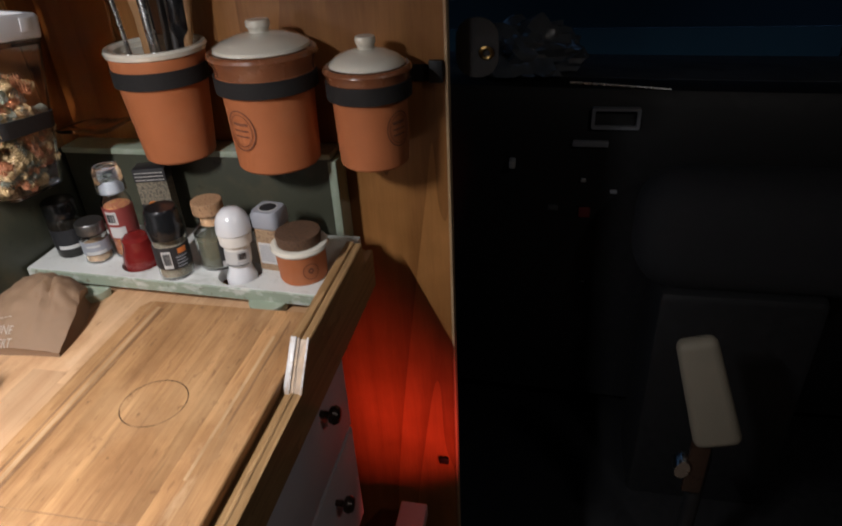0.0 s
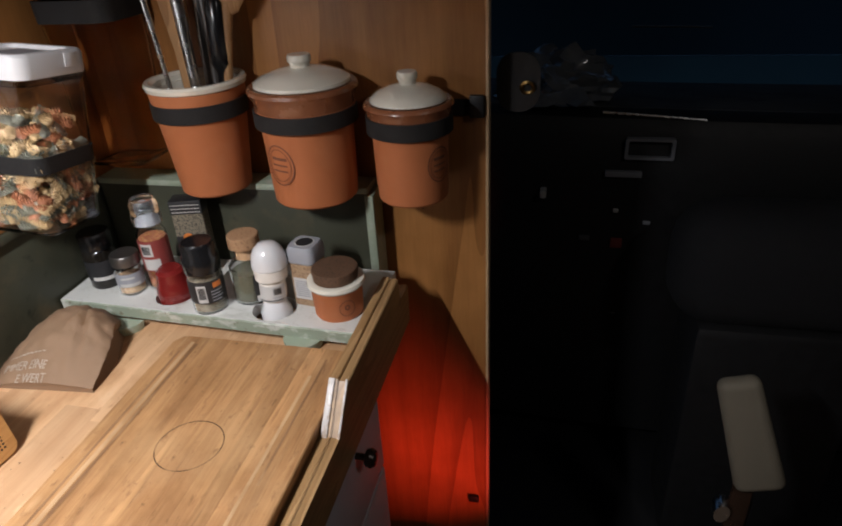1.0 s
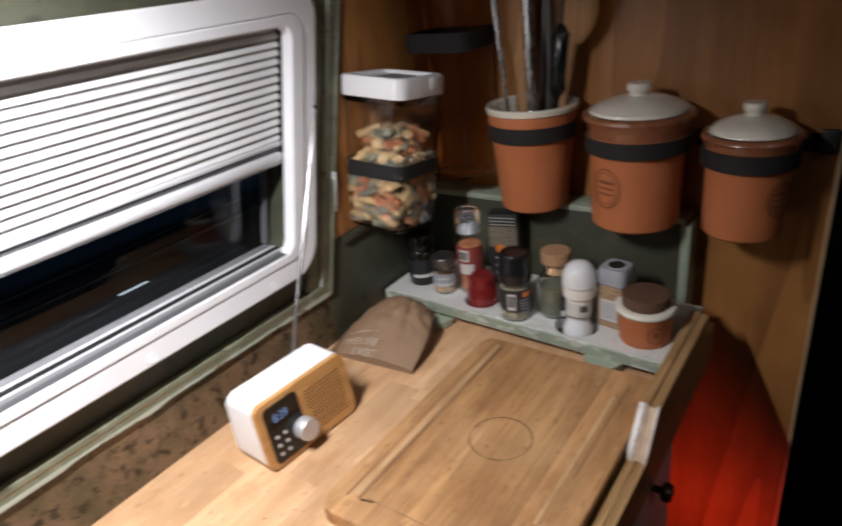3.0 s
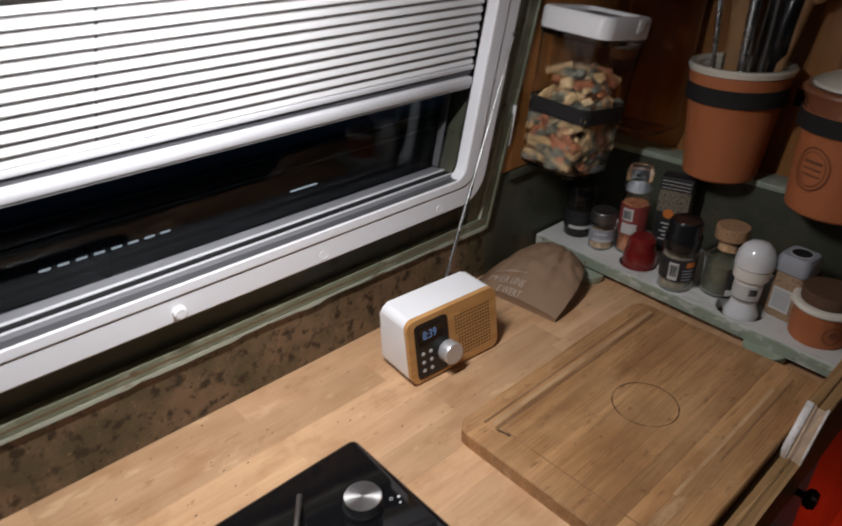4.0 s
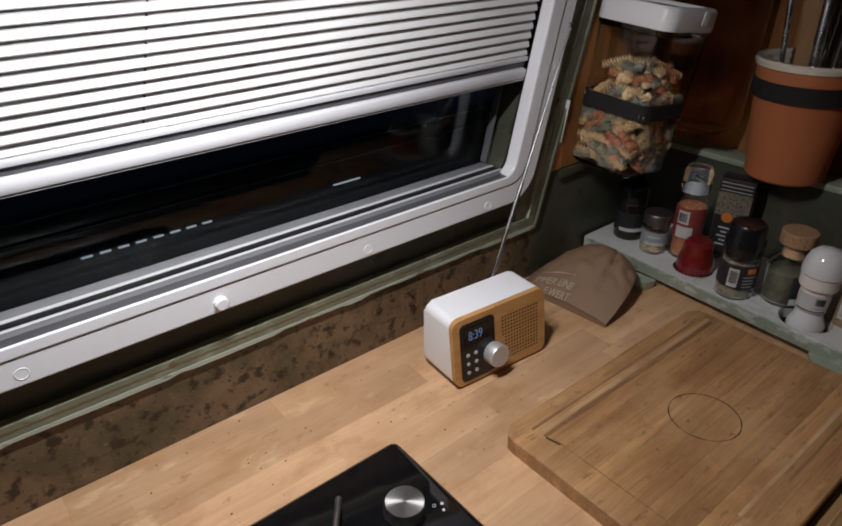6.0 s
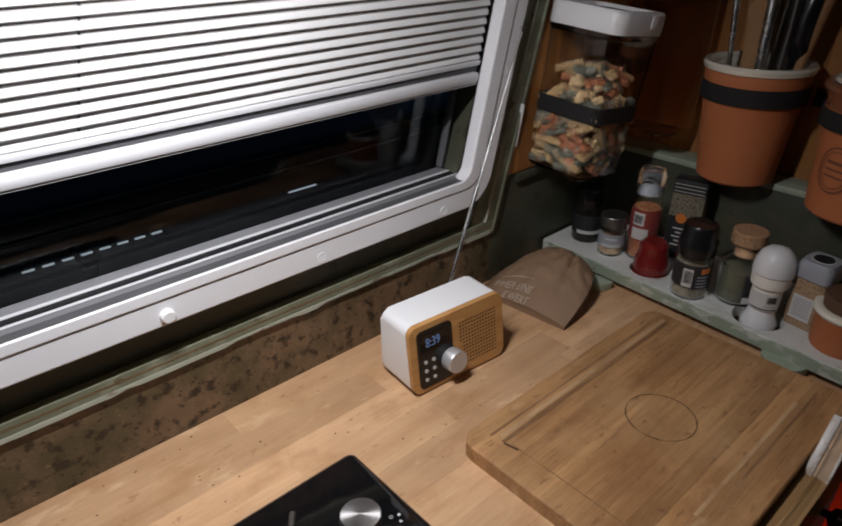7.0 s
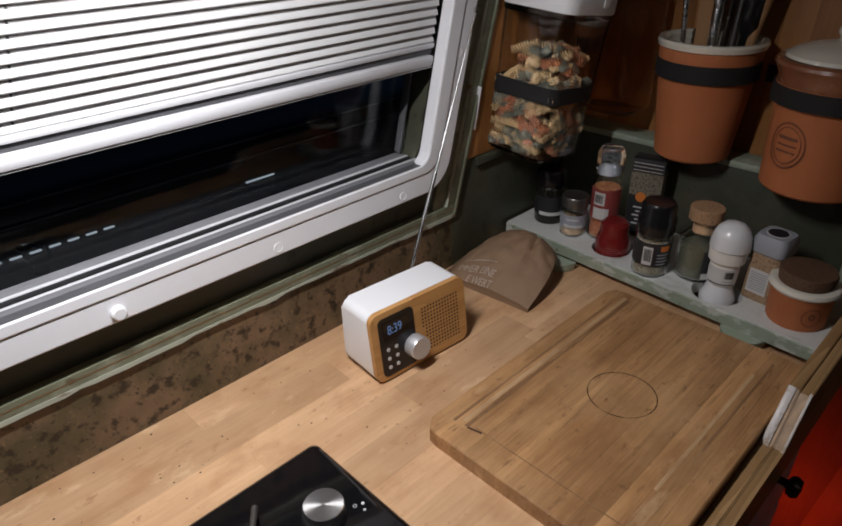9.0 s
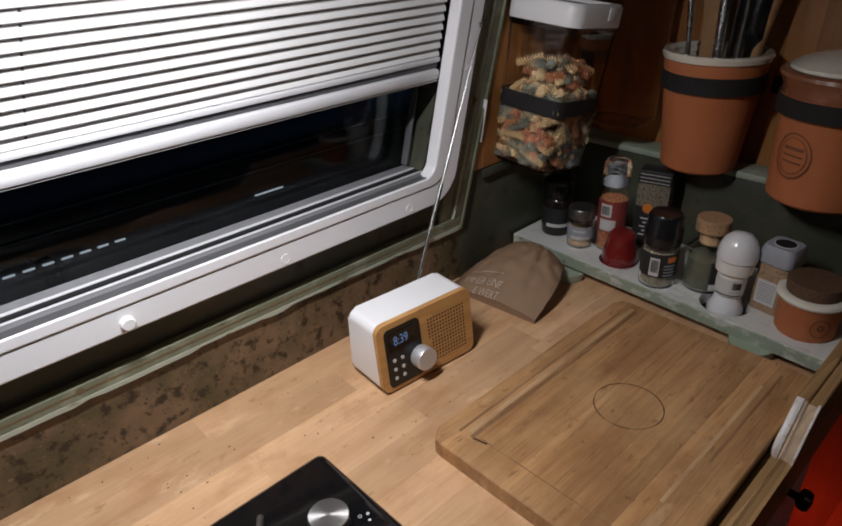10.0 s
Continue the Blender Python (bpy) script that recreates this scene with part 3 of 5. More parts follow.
def blind_bar(name, v0, v1, y0, y1, material, bevel=0.0008, label=""):
    b = box((-0.318, y0, v0), (0.318, y1, v1), bevel)
    for vert in b.verts:
        vert.co.x = vert.co.x + LEAN * (OPEN_Z + vert.co.z - 0.135)
    return part(name, b, material, blind, label)


PITCH, LOW = 0.0094, 0.008


def blind_slat(z0, z1):
    """One pleat: it stands out most along its lower edge."""
    ring = [(-0.0003, z1), (-0.0012, z1 - 0.0012), (-0.0026, z0 + 0.0008), (-0.0022, z0), (0.0001, z0 + 0.0004), (0.0001, z1)]
    rows = [[(x + LEAN * (OPEN_Z + z - 0.135), y, z) for y, z in ring] for x in (-0.318, 0.318)]
    return part("slat", loft(rows), M_SLAT, blind)


# Flat backing; its grey stands for the shade in the folds.
blind_bar("backing", LOW - 0.006, 0.128, 0.0003, 0.008, M_GAP, 0, "flat grey backing painted for the folds' shade")
for k in range(13):
    blind_slat(LOW + PITCH * k + 0.0036, LOW + PITCH * (k + 1))
blind_slat(LOW - 0.0048, LOW)
blind_bar("rail_cap", LOW - 0.0108, LOW - 0.0054, -0.0050, 0.008, M_SILL_W, 0.0012, "pale cap of the bottom rail")
blind_bar("rail_groove", LOW - 0.0172, LOW - 0.0110, -0.0020, 0.008, M_GREYSEAL)
blind_bar("bottom_rail", LOW - 0.0298, LOW - 0.0174, -0.0085, 0.008, M_SILL_W, 0.0042, "satin pale bottom rail")
blind_bar("rail_lip", LOW - 0.0312, LOW - 0.0299, -0.0060, 0.008, M_RAILGREY, 0.0005)
for k in range(11):
    c = lathe([(0.0010, 0), (0.0010, 0.0010), (0, 0.0011)], 8)
    zc = LOW + PITCH * k + 0.0016
    c.transform(Matrix.Translation((-0.108 + LEAN * (OPEN_Z + zc - 0.135), 0.0002, zc)) @ Matrix.Rotation(radians(90), 4, "X"))
    part("cord_hole", c, M_BLACK, blind)

# made-up dark body outside below the window; glowing dashes on it imitate glints
M_CARPAINT = plain("dark_gloss_paint", (0.006, 0.008, 0.014), 0.30, 0, 0.2, 6, 0.0, 0.3)
M_GLINT = emitter("pane_glint", (0.80, 0.88, 1.0), 0.50)
ledge = thing("glint_carrier", (-0.45, 0.185, 0.0), "made-up dark body carrying glints behind the pane", "ledge")
side = [(-0.148, -0.30), (-0.148, 0.030), (-0.004, 0.100), (0.0, 0.120), (0.0, 0.150), (0.004, 0.157), (0.002, 0.164), (0.010, 0.180), (0.030, 0.195), (0.34, 0.210), (0.34, -0.30)]
part("body", loft([[(x, y, z) for y, z in side] for x in (-1.2, 0.6)]), M_CARPAINT, ledge)
part("faint_line", tube([(-1.2, 0.001, 0.1600), (0.6, 0.001, 0.1600)], 0.0012, 8), M_GREYSEAL, ledge, "dull rod for a faint line in the pane")
part("faint_line", tube([(-1.2, 0.009, 0.1800), (0.6, 0.009, 0.1800)], 0.0010, 8), M_GREYSEAL, ledge, "dull rod for a faint line in the pane")
for k in range(8):
    part("pane_glint", box((-0.245 + 0.0190 * k, -0.0045, 0.1290), (-0.2335 + 0.0190 * k, -0.0015, 0.1306), 0.0004), M_GLINT, ledge, "glowing dash for a glint in the pane")
part("glint_bar", box((0.068, -0.0045, 0.1294), (0.110, -0.0015, 0.1309), 0.0004), M_GLINT, ledge, "glowing bar for a glint in the pane")

# night outside the pane
solid("backdrop", box((-2.6, 1.2, -0.9), (1.2, 1.22, 1.6)), M_NIGHT, "dark night beyond the window", "backdrop", "structure")

# green back panel behind the spice shelf
panel = thing("green_back_panel", (0.06, -0.2, 0.0), "dark green painted panel with sage battens", "panel", kind="structure")
part("panel_face", box((0.0, -0.20, 0.0), (WALL_X - 0.0645, 0.198, 0.140), 0.001), M_DARKGREEN, panel)
part("top_batten", box((-0.004, -0.205, 0.140), (WALL_X - 0.062, 0.198, 0.149), 0.002), M_SAGE, panel)
part("end_batten", box((-0.006, -0.212, 0.0), (WALL_X - 0.0645, -0.20, 0.1395), 0.002), M_SAGE, panel)
solid("corner_ledge", box((-0.150, -0.0075, 0.136), (-0.095, -0.0025, 0.1478), 0.002), M_DARKGREEN, "small dark green batten below pasta box", "ledge", "structure")

# front rail with a step cut into it
rail = thing("front_rail", (0, -0.44, 0), "worn wooden front rail with stepped cut end", "rail", kind="structure")
for nm, y0, y1, mat in (("inner_board", 0.0, 0.0105, M_RAIL), ("outer_board", -0.0105, -0.0005, M_RAIL)):
    hi = 0.046 if nm == "inner_board" else 0.044
    prof = [(0.055, -0.05), (0.055, 0.008), (0.012, 0.010), (0.010, hi), (-0.196, hi), (-0.236, 0.004), (-1.9, 0.004), (-1.9, -0.05)]
    bm = bmesh.new()
    a = [bm.verts.new((x, y0, z)) for x, z in prof]
    b = [bm.verts.new((x, y1, z)) for x, z in prof]
    bm.faces.new(a)
    bm.faces.new(b[::-1])
    for k in range(len(a)):
        j = (k + 1) % len(a)
        bm.faces.new((a[k], b[k], b[j], a[j]))
    bmesh.ops.bevel(bm, geom=[e for e in bm.edges if abs(e.verts[0].co.y - e.verts[1].co.y) < 1e-6], offset=0.001, segments=2, affect="EDGES")
    part(nm, bm, mat, rail)
for y0, y1 in ((0.0030, 0.0098), (-0.0107, -0.0084)):
    b = box((-0.030, y0, 0.0), (0.030, y1, 0.0014), 0.0004)
    b.transform(Matrix.Translation((-0.2165, 0, 0.0252)) @ Matrix.Rotation(math.atan2(0.042, 0.040) * -1, 4, "Y"))
    part("painted_end", b, M_OLDWHITE, rail, "chipped white paint on cut end")


# ---- cabinet under the worktop ----
def turned_knob(parent, at):
    k = lathe([(0.004, 0), (0.004, 0.010), (0.010, 0.013), (0.0115, 0.018), (0.009, 0.023), (0.0, 0.0245)], 24)
    k.transform(Matrix.Translation(at) @ Matrix.Rotation(radians(90), 4, "X"))
    return part("knob", k, M_BRONZE, parent, "dark bronze turned knob")


cabinet = thing("kitchen_cabinet", (-0.6, -0.24, FLOOR), "off-white painted kitchen cabinet with drawers", "cabinet")
part("body", box((-1.3, -0.19, 0.0), (0.505, 0.235, 0.845), 0.001), M_LAVENDER, cabinet)
dz = -FLOOR
for x0, x1, z0, z1 in ((-0.50, -0.098, -0.175, -0.054), (-0.50, -0.098, -0.36, -0.181), (-0.92, -0.506, -0.175, -0.054)):
    d = part("drawer_front", box((x0 + 0.6, -0.2045, z0 + dz), (x1 + 0.6, -0.191, z1 + dz), 0.003), M_LAVENDER, cabinet, "off-white painted drawer front")
    turned_knob(d, ((x0 + x1) / 2 + 0.6 + 0.11 * (x1 > -0.2), -0.2045, (z0 + z1) / 2 + dz + 0.045))


# ---- lamp under the locker ----
lamp = thing("strip_lamp", (LAMP_AT[0], LAMP_AT[1], LAMP_AT[2]), "slim LED strip lamp under the locker", "lamp")
part("housing", box((-0.12, -0.014, 0.003), (0.12, 0.014, 0.016), 0.002), M_STEEL, lamp)
part("diffuser", tube([(-0.10, 0.012, -0.004), (0.10, 0.012, -0.004)], 0.0065, 12), M_DIFFUSER, lamp, "glowing white diffuser strip")
roof = thing("roof_lamp", ROOF_AT, "round white roof lamp, dimmed", "lamp")
part("housing", lathe([(0.066, 0.0), (0.075, 0.002), (0.075, 0.018), (0, 0.0185)], 36), M_WHITE, roof)
solid("wall_locker", box((-1.9, -0.30, LAMP_AT[2] + 0.0165), (0.098, 0.004, TOP - 0.002), 0.003), M_OAK, "oak overhead locker above the window", "locker")


# ---- on the worktop ----
def build_radio():
    r = thing("table_radio", (-0.4285, -0.1185, 0), "white radio with bamboo front and lit clock", "radio", turn=-4.5)
    W, D, H = 0.128, 0.060, 0.081
    prof = [(W / 2 + u, H / 2 + 0.0015 + v) for u, v in outline(W, H - 0.003, 0.010)]
    lean = lambda z: 0.010 * z / H
    shell = loft([[(x, 0.006 + lean(z), z) for x, z in prof], [(x, D, z) for x, z in prof]])
    bmesh.ops.bevel(shell, geom=[e for e in shell.edges if all(v.co.y > D - 1e-5 for v in e.verts)], offset=0.002, segments=2, affect="EDGES")
    part("case", shell, M_WHITE, r)
    front = part("front_panel", loft([[(x, lean(z), z) for x, z in prof], [(x, 0.0062 + lean(z), z) for x, z in prof]]), M_BAMBOO, r, "bamboo front with a pierced grille")
    tilt = Matrix.Rotation(-math.atan2(0.010, H), 4, "X")

    def on_front(x, z, out=0.0):
        return Matrix.Translation((x, lean(z) - out, z)) @ tilt @ Matrix.Rotation(radians(90), 4, "X")

    bw, bh = 0.046, 0.068
    pl = loft([[(u, v, 0) for u, v in outline(bw, bh, 0.006)], [(u, v, 0.0008) for u, v in outline(bw, bh, 0.006)]])
    pl.transform(on_front(0.0315, H / 2 + 0.0005, 0.0001))
    plate = part("control_panel", pl, M_GLOSSBLACK, r, "glossy black control panel")
    scr = box((-0.016, -0.010, 0), (0.016, 0.010, 0.0004))
    scr.transform(on_front(0.030, 0.0595, 0.0012))
    disp = part("display", scr, M_DARKGLASS, plate, "dark clock display")
    writing("clock_digits", "8:39", 0.0135, on_front(0.0185, 0.0552, 0.0019) @ Matrix.Diagonal((0.82, 1.1, 1, 1)), M_DIGIT, plate, "pale blue lit digits")
    for i in range(2):
        for j in range(3):
            b = lathe([(0.0022, 0), (0.0022, 0.0008), (0, 0.0011)], 14)
            b.transform(on_front(0.0175 + i * 0.0105, 0.016 + j * 0.0105 + 0.001, 0.0008))
            part("button", b, M_LABEL_W, plate)
    k = lathe([(0.0128, 0), (0.0128, 0.012), (0.0118, 0.0135), (0, 0.0135)], 40)
    k.transform(on_front(0.0505, 0.0295, 0.001))
    part("dial", k, M_DIAL, r, "brushed metal tuning dial")
    holes = bmesh.new()
    for i in range(13):
        for j in range(13):
            if i < 3 and 1 < j < 7 and 0.066 + i * 0.0041 < 0.0695:
                continue
            d = lathe([(0.00128, 0), (0.0, 0.0001)], 10)
            join(holes, d, on_front(0.0665 + i * 0.0041, 0.0145 + j * 0.0042, 0.00005))
    tagged(part("grille", holes, M_BLACK, front, "small round grille holes"), kind="stuff")
    part("base", box((0.006, 0.006, 0), (W - 0.006, D - 0.004, 0.002)), M_BLACK, r)
    a0 = Vector((0.092, D + 0.003, H - 0.020))
    to = r.matrix_world.inverted() @ Vector((-0.182, -0.026, 0.331))
    mid = a0.lerp(to, 0.42)
    mid2 = a0.lerp(to, 0.66)
    ant = part("antenna", tube([a0, mid], 0.0022, 10), M_STEEL, r, "telescopic steel antenna")
    part("antenna_section", tube([mid, mid2], 0.0016, 8), M_STEEL, ant)
    part("antenna_section", tube([mid2, to], 0.0011, 8), M_STEEL, ant)
    part("antenna_tip", lathe([(0, -0.002), (0.0022, 0), (0.0022, 0.005), (0, 0.006)], 12, to), M_STEEL, ant)


build_radio()


def build_board():
    b = thing("cutting_board", (-0.27, -0.315, 0.0), "thick worn wooden cutting board with burnt ring", "cutting board")
    x0, x1, y0, y1, z1 = -0.446, -0.1125, -0.428, -0.200, 0.017
    n, rc = 13, 0.016
    w = (y1 - y0) / n
    for k in range(n):
        ya, yb = y0 + k * w, y0 + (k + 1) * w - 0.00016
        bm = bmesh.new()
        lo, hi = [], []
        for y in (ya, (ya + yb) / 2, yb):
            d = min(y - y0, y1 - y)
            cut = rc - math.sqrt(max(0, rc * rc - (rc - d) ** 2)) if d < rc else 0
            lo.append((x0 + cut, y))
            hi.append((x1 - cut, y))
        ring = lo + hi[::-1]
        inset = 0.0012
        layers = [[(x + 0.27, y + 0.315, 0.0) for x, y in ring]]
        layers.append([(x + 0.27, y + 0.315, z1 - inset) for x, y in ring])
        end = lambda x: x + (inset if x < -0.27 else -inset)
        layers.append([(end(x) + 0.27, y + 0.315 + (inset if y == y0 else -inset if k == n - 1 and y == yb else 0), z1) for x, y in ring])
        part("stave", loft(layers), M_BOARD, b)
    gx, gy, gw = x0 + 0.030, y1 - 0.030, 0.006

    # The groove isn't cut: pale and dark strips paint its light and shade.
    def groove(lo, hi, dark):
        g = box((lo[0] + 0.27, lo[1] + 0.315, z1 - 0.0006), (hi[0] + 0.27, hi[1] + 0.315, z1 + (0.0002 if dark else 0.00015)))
        part("groove_edge" if dark else "groove", g, M_GROOVE_SHADE if dark else M_GROOVE, b, "" if dark else "pale strip painted as the juice groove's lit floor")

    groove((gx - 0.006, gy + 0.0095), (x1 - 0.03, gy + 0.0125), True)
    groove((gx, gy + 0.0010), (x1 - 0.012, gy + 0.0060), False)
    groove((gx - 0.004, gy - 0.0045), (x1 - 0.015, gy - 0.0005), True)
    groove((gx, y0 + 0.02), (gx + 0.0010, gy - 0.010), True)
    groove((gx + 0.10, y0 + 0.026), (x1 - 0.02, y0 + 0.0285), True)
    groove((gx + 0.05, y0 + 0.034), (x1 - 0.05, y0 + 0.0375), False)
    cr = box((-0.0075, -0.0011, z1 - 0.0006), (0.0075, 0.0011, z1 + 0.0003), 0.0006)
    cr.transform(Matrix.Translation((-0.4185 + 0.27, -0.2415 + 0.315, 0)) @ Matrix.Rotation(radians(-78), 4, "Z"))
    part("crack", cr, M_BRONZE, b, "short dark crack at the corner")


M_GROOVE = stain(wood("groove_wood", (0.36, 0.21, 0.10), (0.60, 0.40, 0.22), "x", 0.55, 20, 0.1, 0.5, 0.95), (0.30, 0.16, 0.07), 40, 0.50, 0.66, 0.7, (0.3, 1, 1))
M_GROOVE_SHADE = stain(wood("groove_shade", (0.13, 0.060, 0.024), (0.30, 0.16, 0.075), "x", 0.55, 20, 0.1, 0.6, 0.95), (0.42, 0.25, 0.12), 40, 0.50, 0.66, 0.7, (0.3, 1, 1))
build_board()


def build_hob():
    h = thing("gas_hob", (-0.79, -0.28, 0.0), "black glass gas hob with steel knob", "hob")
    x0, x1, y0, y1 = -1.08, -0.526, -0.415, -0.139
    prof = outline(x1 - x0, y1 - y0, 0.006, 4)
    cx, cy = (x0 + x1) / 2 + 0.79, (y0 + y1) / 2 + 0.28
    part("glass_plate", loft([[(cx + u, cy + v, 0.0005) for u, v in prof], [(cx + u, cy + v, 0.0045) for u, v in prof], [(cx + u * 0.992, cy + v * 0.985, 0.006) for u, v in prof]]), M_HOB, h)
    part("edge_trim", ring_plate(outline(x1 - x0 + 0.003, y1 - y0 + 0.003, 0.007, 4), prof, lambda u, v, s: (cx + u, cy + v, (0.004, 0.0004)[s])), M_BRONZE, h, "thin worn copper-brown edge")
    part("front_lip", tube([(-0.20 + cx - 0.06, y0 + 0.28 + 0.003, 0.0085), (0.20 + cx + 0.05, y0 + 0.28 + 0.003, 0.0085)], 0.0024, 10), M_STEEL, h, "thin bright front lip")
    kx, ky = -0.567 + 0.79, -0.209 + 0.28
    part("knob_skirt", lathe([(0.0185, 0.006), (0.0185, 0.008), (0, 0.008)], 40, (kx, ky, 0)), M_GLOSSBLACK, h)
    part("control_knob", lathe([(0.0172, 0.008), (0.0172, 0.0165), (0.0164, 0.018), (0, 0.018)], 48, (kx, ky, 0)), M_SPUN, h, "spun steel control knob")
    for dx, dy, r0 in ((0.029, -0.014, 0.0015), (0.026, -0.020, 0.0013)):
        part("marking", lathe([(r0, 0.006), (r0, 0.0063), (0, 0.0063)], 14, (kx + dx, ky + dy, 0)), M_LABEL_W, h)
    part("marking", ring_plate(circle(kx + 0.0225, ky - 0.0115, 0.0017, 16), circle(kx + 0.0225, ky - 0.0115, 0.0012, 16), lambda u, v, q: (u, v, (0.0063, 0.006)[q])), M_LABEL_W, h)
    g = part("pan_support", tube([(-0.595 + 0.79 - 0.012, -0.170 + 0.28, 0.016), (-0.614 + 0.79 - 0.012, -0.195 + 0.28, 0.016), (-0.70 + 0.79, -0.27 + 0.28, 0.018)], 0.0028, 10), M_DARKSTEEL, h, "dark steel pan support finger")
    part("foot", tube([(-0.597 + 0.79 - 0.012, -0.172 + 0.28, 0.006), (-0.597 + 0.79 - 0.012, -0.172 + 0.28, 0.017)], 0.0026, 8), M_DARKSTEEL, g)
    part("burner", lathe([(0.045, 0.006), (0.042, 0.014), (0.03, 0.020), (0, 0.020)], 36, (-0.72 + 0.79, -0.28 + 0.28, 0)), M_BLACK, h)


def spun_metal():
    m, t, p = nodes_of("spun_steel")
    p.inputs["Metallic"].default_value = 1
    p.inputs["Base Color"].default_value = (0.62, 0.61, 0.60, 1)
    p.inputs["Roughness"].default_value = 0.30
    p.inputs["Anisotropic"].default_value = 0.85
    tan = t.nodes.new("ShaderNodeTangent")
    tan.direction_type, tan.axis = "RADIAL", "Z"
    t.links.new(tan.outputs[0], p.inputs["Tangent"])
    return m


M_SPUN = spun_metal()
build_hob()


def build_bag():
    b = thing("paper_bag", (-0.16, -0.08, 0.0), "crumpled brown paper bag with pale printing", "paper bag")
    at = Vector((-0.16, -0.08, 0))
    f0, f1, b0, b1 = Vector((-0.224, -0.010, 0)), Vector((-0.212, -0.147, 0)), Vector((-0.122, -0.006, 0)), Vector((-0.100, -0.110, 0))

    def surf(s, v):
        """s from the front edge to the back, v from the window side to the folded side."""
        p = (f0.lerp(f1, v)).lerp(b0.lerp(b1, v), s)
        p.x += 0.010 * math.sin(math.pi * v) * s
        p.y -= 0.010 * math.sin(math.pi * s) * v
        rise = 0.011 + 0.043 * math.sin(math.pi / 2 * min(1, max(0, s) / 0.72)) - 0.020 * max(0, (s - 0.72) / 0.28) ** 2
        side = math.sin(math.pi / 2 * min(1, max(0.02, v) / 0.55)) ** 0.6
        near = 1 - 0.42 * max(0, (v - 0.70) / 0.30) ** 1.6
        fold = -0.005 * math.exp(-((v - 0.80 + 0.10 * s) / 0.03) ** 2) * min(1, s * 2)
        q = Vector((p.x, p.y, 0)) * 26
        w = 0.0045 * noise.noise(q) + 0.006 * abs(noise.noise(q * 1.9 + Vector((3, 1, 7)))) - 0.003 * abs(noise.noise(q * 4.1))
        p.z = max(0.002, rise * side * near + (w + fold) * min(1, 0.25 + 2 * s))
        return p - at

    bm = bmesh.new()
    n = 34
    grid = [[bm.verts.new(surf(i / n, j / n)) for j in range(n + 1)] for i in range(n + 1)]
    for i in range(n):
        for j in range(n):
            bm.faces.new((grid[i][j], grid[i + 1][j], grid[i + 1][j + 1], grid[i][j + 1]))
    rim = [grid[0][j] for j in range(n)] + [grid[i][n] for i in range(n)] + [grid[n][j] for j in range(n, 0, -1)] + [grid[i][0] for i in range(n, 0, -1)]
    mid, low = [], []
    for k, v in enumerate(rim):
        c = v.co
        tuck = 0.011 * math.sin(math.pi * (k - n) / n) ** 0.5 if n < k < 2 * n else 0.0015
        inward = Vector((-c.x, -c.y, 0)).normalized()
        if n < k < 2 * n:
            inward = Vector((0, 1, 0))
        mid.append(bm.verts.new((c.x + inward.x * tuck, c.y + inward.y * tuck, c.z * 0.52)))
        low.append(bm.verts.new((c.x + inward.x * 0.001, c.y + inward.y * 0.001, 0.0003)))
    for a, c in ((rim, mid), (mid, low)):
        for k in range(len(rim)):
            m = (k + 1) % len(rim)
            bm.faces.new((a[k], a[m], c[m], c[k]))
    bm.faces.new(low)
    part("bag_body", bm, M_PAPER, b)
    wide, deep = 0.137, 0.105

    def lay(ob, s0, v0):
        """Lays flat print on the bag's surface."""
        for vert in ob.data.vertices:
            x, y, z = vert.co
            s, v = s0 + y / deep, v0 + x / wide
            p = surf(s, v)
            nn = (surf(s + 0.03, v) - p).cross(surf(s, v + 0.03) - p).normalized()
            nn = nn if nn.z > 0 else -nn
            vert.co = p + nn * (0.0007 + z)
    one = Matrix.Identity(4)
    lay(writing("printed_line", "IMMER EINE", 0.0108, one, M_PRINT, b, "pale printed words"), 0.11, 0.14)
    lay(writing("printed_line", "E WERT", 0.0108, one, M_PRINT, b, "pale printed words"), 0.0, 0.30)
    bars = bmesh.new()
    for k in range(9):
        join(bars, box((k * 0.0055, 0, 0), (k * 0.0055 + 0.0042, 0.0012, 0.0001)))
    lay(part("printed_line", bars, M_PRINT, b), 0.25, 0.15)


build_bag()

# ---- spice shelf ----
SH_Z0, SH_Z1 = 0.012, 0.028
JARS = dict(salt=(-0.053, -0.305), red=(-0.042, -0.157), mill=(-0.063, -0.221), corked=(-0.032, -0.266), grey=(-0.026, -0.345), pot=(-0.047, -0.389),
            bottle=(-0.019, -0.126), packet=(0.021, -0.163), small=(-0.040, -0.092), dark=(-0.026, -0.042))
shelf = thing("spice_shelf", (0, -0.215, SH_Z0), "chipped white painted spice shelf with round holes", "shelf")
outer = [(-0.075, 0.211), (-0.092, -0.219), (0.056, -0.219), (0.056, 0.211)]
holes = [circle(JARS[k][0] - 0.002, JARS[k][1] + 0.215, r) for k, r in (("salt", 0.0285), ("red", 0.0255))]
bm = holed_plate(outer, holes, 0.0, SH_Z1 - SH_Z0)
part("shelf_board", bm, M_SHELF, shelf)
stain(M_SHELF, (0.22, 0.16, 0.11), 55, 0.62, 0.72, 0.6, (1, 0.35, 1))
edge_rows = []
